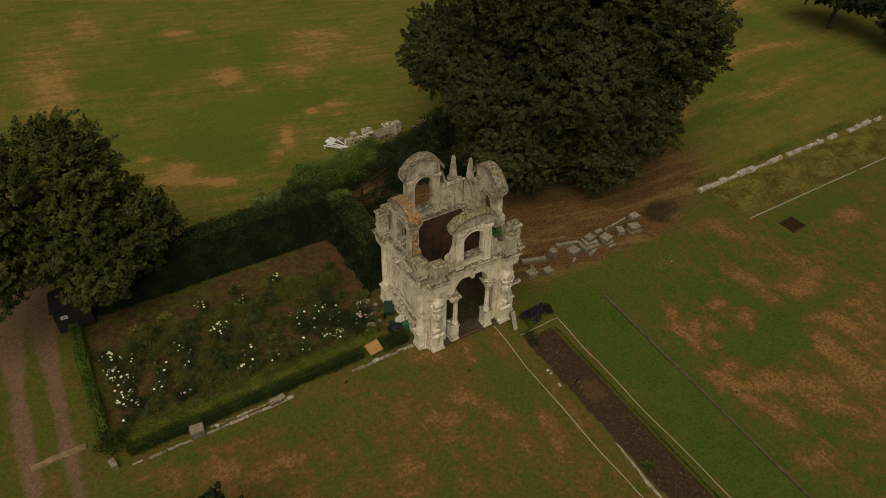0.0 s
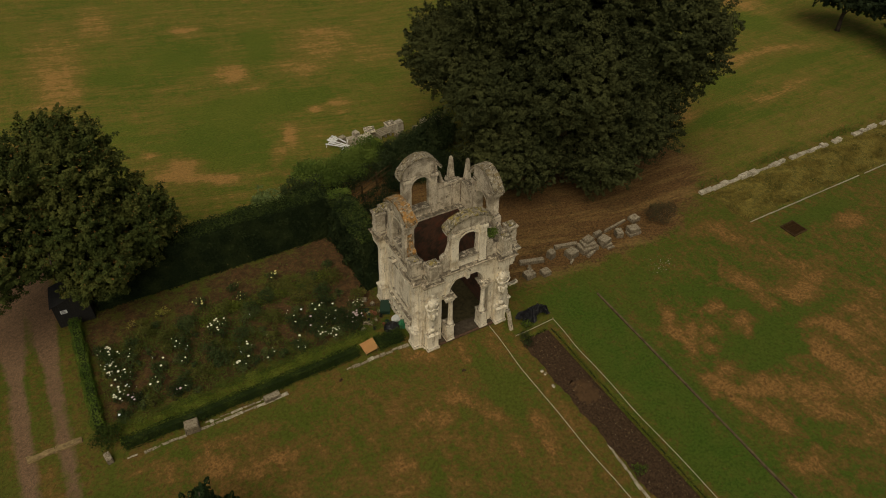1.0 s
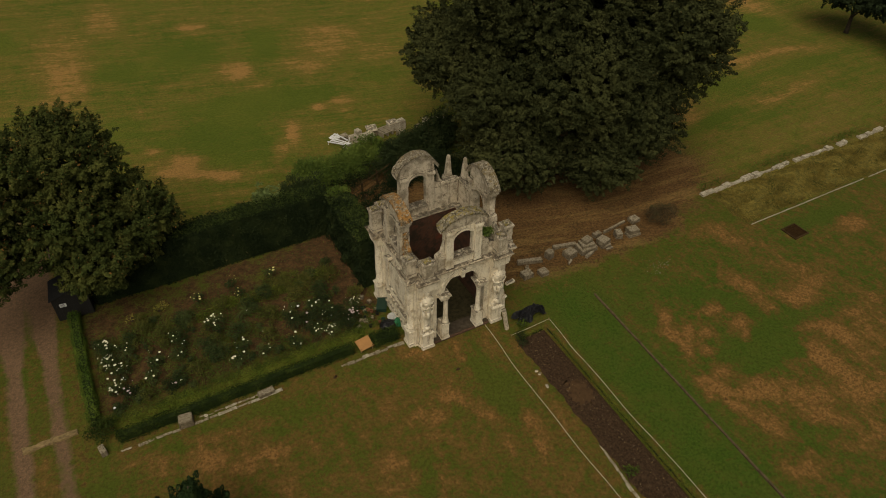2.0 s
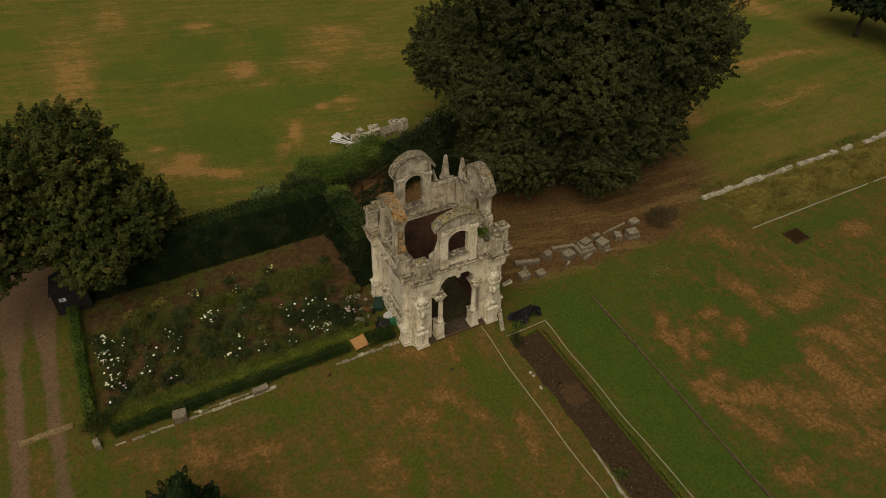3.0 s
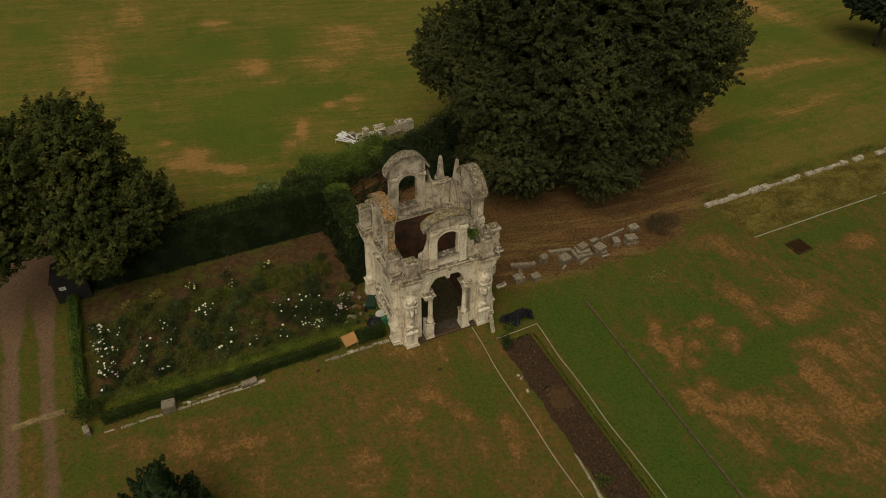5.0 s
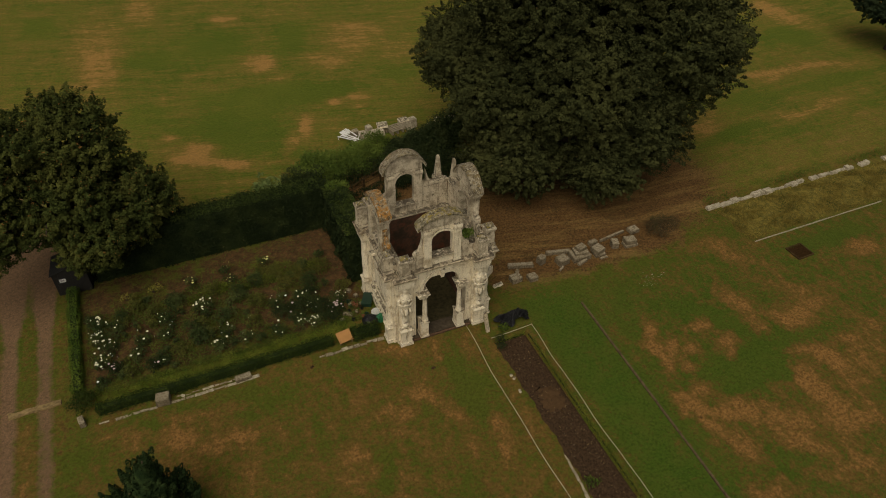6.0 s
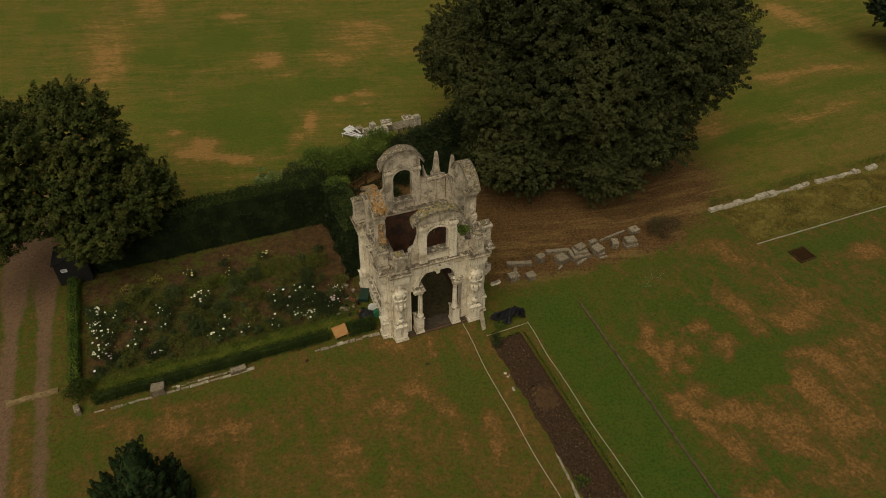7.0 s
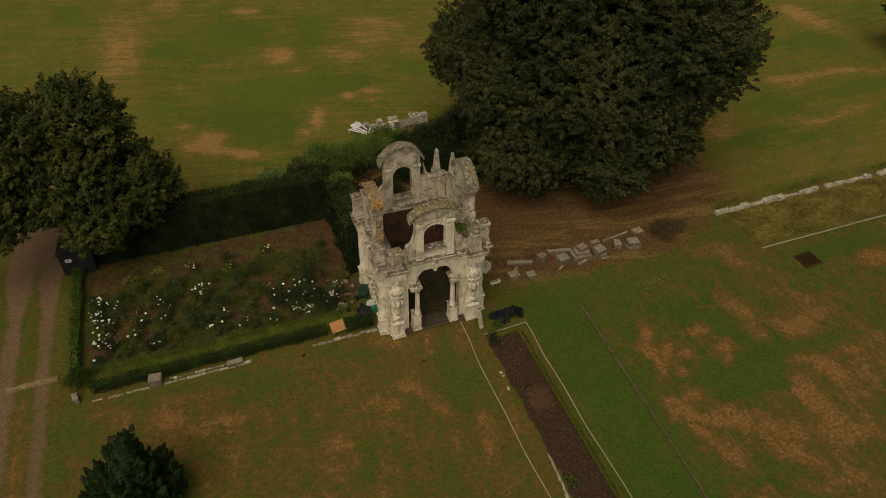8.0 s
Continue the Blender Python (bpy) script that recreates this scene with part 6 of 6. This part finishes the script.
cord("pale marking cord pegged from the pavilion over the lawn", [(3.57, 0.0), (3.42, -4.6), (3.5, -10.3), (3.6, -15.5)])
cord("pale marking cord pegged round the dug bed", [(4.39, -1.22), (6.79, -1.15), (6.7, -4.6), (6.68, -9.5), (6.8, -15.5)])


def strip(name, label, a, b, w, h, material, cuts, worn=0.012):
    (x0, y0), (x1, y1) = a, b
    ln = math.hypot(x1 - x0, y1 - y0)
    root = thing(name, label, "edging", (x0, y0, 0), math.degrees(math.atan2(y1 - y0, x1 - x0)), "", "structure")
    for i in range(cuts):
        bm = bmesh.new()
        box(bm, ln * i / cuts, ln * (i + 1) / cuts - 0.012, -w / 2, w / 2, -0.05, h)
        weather(bm, 0.5 if worn < 0.02 else 0.12, worn, worn * 4, i)
        part("board", bm, material, root)


strip("lawn_edging", "thin dark timber edging sunk in the lawn", (10.13, -0.75), (9.36, -22), 0.09, 0.07, TIMBER_GREY, 9)
strip("park_edging", "thin pale edging board along the rough grass", (22.6, -0.32), (33.2, -0.27), 0.045, 0.04, TIMBER_PALE, 4)
strip("park_edging", "thin pale edging board along the rough grass", (33.7, -0.27), (52, -0.25), 0.045, 0.04, TIMBER_PALE, 7)
strip("drive_threshold", "worn pale timber sleeper across the drive", (-18.2, 2.95), (-15.95, 2.98), 0.30, 0.05, PLANK_WOOD, 2, 0.05)

# dark square pit in the lawn
root = thing("square_pit_cover", "square sunken rusty inspection cover in the lawn", "cover", (24.45, -2.05, 0), 2)
bm = bmesh.new()
for a in ((-0.6, 0.6, -0.55, -0.48), (-0.6, 0.6, 0.48, 0.55), (-0.6, -0.53, -0.479, 0.479), (0.53, 0.6, -0.479, 0.479)):
    box(bm, *a, -0.05, 0.05)
part("rim", bm, TIMBER_DARK, root)
for i in range(6):
    bm = bmesh.new()
    box(bm, -0.525, 0.525, -0.47 + 0.157 * i, -0.47 + 0.157 * i + 0.135, -0.04, 0.012)
    part("slat", bm, IRON, root)


# ---- loose things by the pavilion ----
def crumpled(bm, w, d, h, seed, n=14, sharp=0.12):
    """A sagging heap of sheet or a filled sack."""
    bmesh.ops.create_icosphere(bm, subdivisions=4, radius=0.5)
    for v in bm.verts:
        p = v.co.copy()
        q = p * 6 + Vector((seed, seed * 1.7, 0))
        fold = abs(noise.noise(q)) * sharp + abs(noise.noise(q * 2.3)) * sharp * 0.6
        p *= 1 - fold
        v.co = Vector((p.x * w * 2, p.y * d * 2, max(0.0, p.z + 0.28) / 0.78 * h))


def heap(name, label, category, at, size, material, seed, sharp=0.12, turn=0):
    bm = bmesh.new()
    crumpled(bm, size[0] / 2, size[1] / 2, size[2], seed, 14, sharp)
    return single(name, bm, material, label, category, (*at, -0.01), turn)


heap("garden_sack", "bright green woven garden waste sack", "bag", (-0.42, 2.22), (0.62, 0.5, 0.48), PLASTIC_GREEN, 3.0, 0.5, 20)
heap("builders_bag", "white woven bulk bag with dark opening", "bag", (-0.46, 2.80), (0.62, 0.5, 0.34), PLASTIC_WHITE, 8.0, 0.7, -10)
heap("rubbish_sack", "dark plastic rubbish sack", "bag", (-0.95, 2.30), (0.95, 0.85, 0.40), PLASTIC_BLACK, 5.0, 0.3)
bm = bmesh.new()
n = 44
rows = []
for j in range(n + 1):
    row = []
    for i in range(n + 1):
        u, v = 2 * i / n - 1, 2 * j / n - 1
        p = Vector((u * 2.1, v * 1.6, 3.0))
        wav = 1 + 0.16 * noise.noise(p * 1.3)
        fall = max(0.0, 1 - (u * u) ** 1.5 * 0.9) * max(0.0, 1 - (v * v) ** 1.5 * 0.9)
        ridge = (1 - abs(noise.noise(p * 1.6))) ** 3 * 0.34 + (1 - abs(noise.noise(p * 3.9 + Vector((5, 2, 0))))) ** 3 * 0.16
        row.append(bm.verts.new((u * 1.15 * wav, v * 0.62 * wav + 0.12 * math.sin(u * 3), 0.02 + fall * ridge)))
    rows.append(row)
for j, (a, b) in enumerate(zip(rows, rows[1:])):
    for i in range(n):
        u, v = 2 * (i + 0.5) / n - 1, 2 * (j + 0.5) / n - 1
        if u * u + v * v < 0.72 + 0.5 * noise.noise(Vector((u * 2.4, v * 2.4, 9.0))):
            bm.faces.new((a[i], a[i + 1], b[i + 1], b[i]))
bmesh.ops.delete(bm, geom=[v for v in bm.verts if not v.link_faces], context="VERTS")
single("plastic_sheet", bm, PLASTIC_BLACK, "crumpled black plastic sheeting on the grass", "sheet", (6.0, -0.42, 0), -10)
root = thing("green_crate", "dark green plastic crate lying by the wall", "crate", (-0.62, 3.80, 0), 62)
for nm, a in (("base", (-0.42, 0.42, -0.25, 0.25, 0, 0.03)), ("side", (-0.42, 0.42, -0.25, -0.22, 0.031, 0.22)), ("side", (-0.42, 0.42, 0.22, 0.25, 0.031, 0.22)), ("end", (-0.42, -0.39, -0.219, 0.219, 0.031, 0.22)), ("end", (0.39, 0.42, -0.219, 0.219, 0.031, 0.22)), ("lid", (-0.44, 0.44, -0.27, 0.27, 0.222, 0.25))):
    bm = bmesh.new()
    box(bm, *a)
    part(nm, bm, PLASTIC_DARKGREEN, root)
rngl = random.Random(31)
for i in range(9):
    x, y = rngl.uniform(-2.3, -0.9), rngl.uniform(2.7, 5.4)
    bm = bmesh.new()
    block(bm, rngl.uniform(0.18, 0.42), rngl.uniform(0.12, 0.26), rngl.uniform(0.06, 0.16), 80 + i, 0.85, 0.03)
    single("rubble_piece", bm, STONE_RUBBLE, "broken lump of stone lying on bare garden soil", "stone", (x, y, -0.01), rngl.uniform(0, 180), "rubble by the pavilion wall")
for i, (x, y, r, h) in enumerate(((-3.1, 4.0, 0.6, 0.9), (-2.7, 3.2, 0.5, 0.7), (-4.0, 4.3, 0.6, 0.9), (-4.6, 3.8, 0.5, 0.8), (-5.2, 4.4, 0.5, 0.8), (-3.4, 5.4, 0.6, 0.8))):
    bush("garden_plant", "dark grey-green bushy rose out of flower", (x, y), (r, r, h), LEAF_BLUE, 0.075, 130, 300 + i, 10, "plants of the rose garden")
rngp = random.Random(12)
for i in range(14):
    x, y, r = rngp.uniform(-1.9, -0.9), rngp.uniform(2.7, 4.4), rngp.uniform(0.07, 0.13)
    bm = bmesh.new()
    lathe(bm, [(0, r * 0.65), (r * 1.3, r * 0.9), (r * 1.32, r), (r * 1.6, r), (r * 1.6, r * 0.85), (r * 0.4, r * 0.55)], 10)
    single("plant_pot", bm, (TERRACOTTA, PLASTIC_BLACK, PLASTIC_DARKGREEN)[i % 3], ("broken terracotta plant pot", "black plastic plant pot", "dark green plastic plant pot")[i % 3], "pot", (x, y, 0), 0, "plant pots by the wall")
bm = bmesh.new()
box(bm, -0.095, 0.095, -0.06, 0.06, 0, 1.15)
bm.transform(pose(4.46, -0.70, -0.02, -16, 0, 12))
weather(bm, 0.16, 0.015, 0.05)
single("stone_slab", bm, STONE_CORNICE, "narrow grey stone slab leaning on the corner pier", "stone")
root = thing("leaning_board", "pale plywood board propped on the box hedge", "board", (-2.58, 1.60, 0.27), 0)
bm = bmesh.new()
box(bm, -0.37, 0.37, -0.34, 0.34, 0.0, 0.022)
sheet = part("panel", bm, BOARD_WOOD, root)
sheet.matrix_basis = pose(0, 0, 0, 9, -4, 5)
bm = bmesh.new()
for s in (-1, 1):
    box(bm, s * 0.3 - 0.02, s * 0.3 + 0.02, 0.25, 0.29, -0.29, -0.004)
    box(bm, s * 0.3 - 0.02, s * 0.3 + 0.02, -0.29, -0.25, -0.29, -0.004)
part("stake", bm, PLANK_WOOD, root)
bm = bmesh.new()
tube(bm, [(0, 0, 0), (0.35, -0.35, 1.9)], 0.025, 6)
single("pole", bm, PLANK_WOOD, "thin pale pole leaning inside the ruin", "pole", (3.5, 4.1, 3.1))
for i, (x, y) in enumerate(((0.9, -1.85), (-4.6, 0.5))):
    bm = bmesh.new()
    block(bm, 0.22, 0.10, 0.10, 3 + i, 0.5, 0.02)
    single("dark_clod", bm, SOIL, "small dark clod of earth on the lawn", "clod", (x, y, -0.01), 30 * i)

# ---- shed by the drive ----
shed = thing("garden_shed", "small black boarded shed under the oak", "shed", (-15.0, 11.3, 0), -4)
W, D, H = 0.85, 0.75, 1.45
for i in range(10):
    for nm, a in (("board", (-W, -W + 0.03, -D + 0.15 * i, -D + 0.15 * i + 0.146)), ("board", (W - 0.03, W, -D + 0.15 * i, -D + 0.15 * i + 0.146))):
        bm = bmesh.new()
        box(bm, *a, 0, H)
        part(nm, bm, SHED_BLACK, shed)
for i in range(11):
    for y0 in (-D - 0.031, D + 0.001):
        bm = bmesh.new()
        box(bm, -W + 0.154 * i, -W + 0.154 * i + 0.15, y0, y0 + 0.03, 0, H + 0.28 * (1 - abs(-W + 0.154 * i + 0.075) / W))
        part("board", bm, SHED_BLACK, shed)
for s in (-1, 1):
    bm = bmesh.new()
    v, f = box(bm, 0.0, W + 0.14, -D - 0.12, D + 0.12, 0, 0.03)
    bm.transform(pose(0, 0, H + 0.32, 0, 19, 0))
    if s < 0:
        bm.transform(Matrix.Diagonal((-1, 1, 1, 1)))
    part("roof_slope", bm, FELT, shed, "black felt roof slope")
note = thing("notice", "small white printed notice on the shed", "sign", (-15.45, 10.48, 1.05), -4)
bm = bmesh.new()
box(bm, -0.16, 0.16, -0.008, 0.004, -0.11, 0.11)
part("sheet", bm, PAPER, note)
for i in range(4):
    bm = bmesh.new()
    box(bm, -0.12, 0.10 - 0.03 * (i % 2), -0.012, -0.009, 0.06 - 0.045 * i, 0.078 - 0.045 * i)
    part("print_line", bm, INK, note)


# ---- things by the far field edge ----
root = thing("pallet", "grey wooden pallet lying at the field edge", "pallet", (4.1, 19.2, 0), 10)
for i in range(6):
    bm = bmesh.new()
    box(bm, -0.6, 0.6, -0.5 + 0.18 * i, -0.5 + 0.18 * i + 0.11, 0.121, 0.145)
    part("slat", bm, PALLET_WOOD, root)
for i in range(3):
    bm = bmesh.new()
    box(bm, -0.58 + 0.53 * i, -0.48 + 0.53 * i, -0.5, 0.51, 0, 0.12)
    part("bearer", bm, PALLET_WOOD, root)
root = thing("pallet", "grey wooden pallet among the stones", "pallet", (6.85, 19.75, 0), 12)
for i in range(5):
    bm = bmesh.new()
    box(bm, -0.5, 0.5, -0.5 + 0.2 * i, -0.5 + 0.2 * i + 0.11, 0.30, 0.325)
    part("slat", bm, PALLET_WOOD, root)
for i in range(3):
    bm = bmesh.new()
    box(bm, -0.48 + 0.43 * i, -0.38 + 0.43 * i, -0.5, 0.41, 0, 0.299)
    part("bearer", bm, PALLET_WOOD, root)
root = thing("garden_bench", "collapsed white painted slatted bench lying in pieces", "bench", (3.35, 19.7, 0.0), -56)
rngb = random.Random(8)
for i in range(9):
    bm = bmesh.new()
    half = 0.78 if i < 3 else 0.30
    box(bm, -half, half, -0.042, 0.042, 0, 0.028)
    ob = part("slat", bm, PAINT_WHITE, root)
    ob.matrix_basis = pose(0.1 * i, -0.2 + 0.17 * i, 0.28 + 0.03 * i, 6, rngb.uniform(-5, 5), rngb.uniform(-9, 9)) if i < 3 else pose(-0.55, -0.02 + 0.125 * (i - 3), 0.36, rngb.uniform(-9, 9), 8, rngb.uniform(-9, 9))
for i, (x, y, a) in enumerate(((-0.66, 0.1, 84), (0.55, 0.05, 98))):
    bm = bmesh.new()
    tube(bm, [(-0.45, 0, 0.02), (-0.40, 0, 0.20), (0.1, 0, 0.24), (0.42, 0, 0.20), (0.62, 0, 0.44)], 0.028, 6)
    ob = part("side_frame", bm, PAINT_WHITE, root)
    ob.matrix_basis = pose(x, y, 0, 0, 0, a)
bm = bmesh.new()
box(bm, -0.05, 0.05, -0.8, 0.8, 0, 0.04)
bm.transform(pose(3.72, 19.9, 0.42, -14, 0, 4))
single("plank", bm, PAINT_WHITE, "white painted board leaning on a pallet", "board")

# post-and-rail fence behind the shrubs
fence = thing("fence", "dark weathered post and rail fence among shrubs", "fence", (0, 0, 0))
for i in range(9):
    bm = bmesh.new()
    x, y = -0.2 + 1.3 * i, 12.1 + 0.62 * i
    box(bm, x - 0.05, x + 0.05, y - 0.05, y + 0.05, -0.02, 1.25)
    part("post", bm, TIMBER_DARK, fence)
for z in (0.35, 0.75, 1.12):
    bm = bmesh.new()
    tube(bm, [(-0.2, 12.04, z), (10.2, 17.0, z)], 0.035, 5)
    part("rail", bm, TIMBER_DARK, fence)
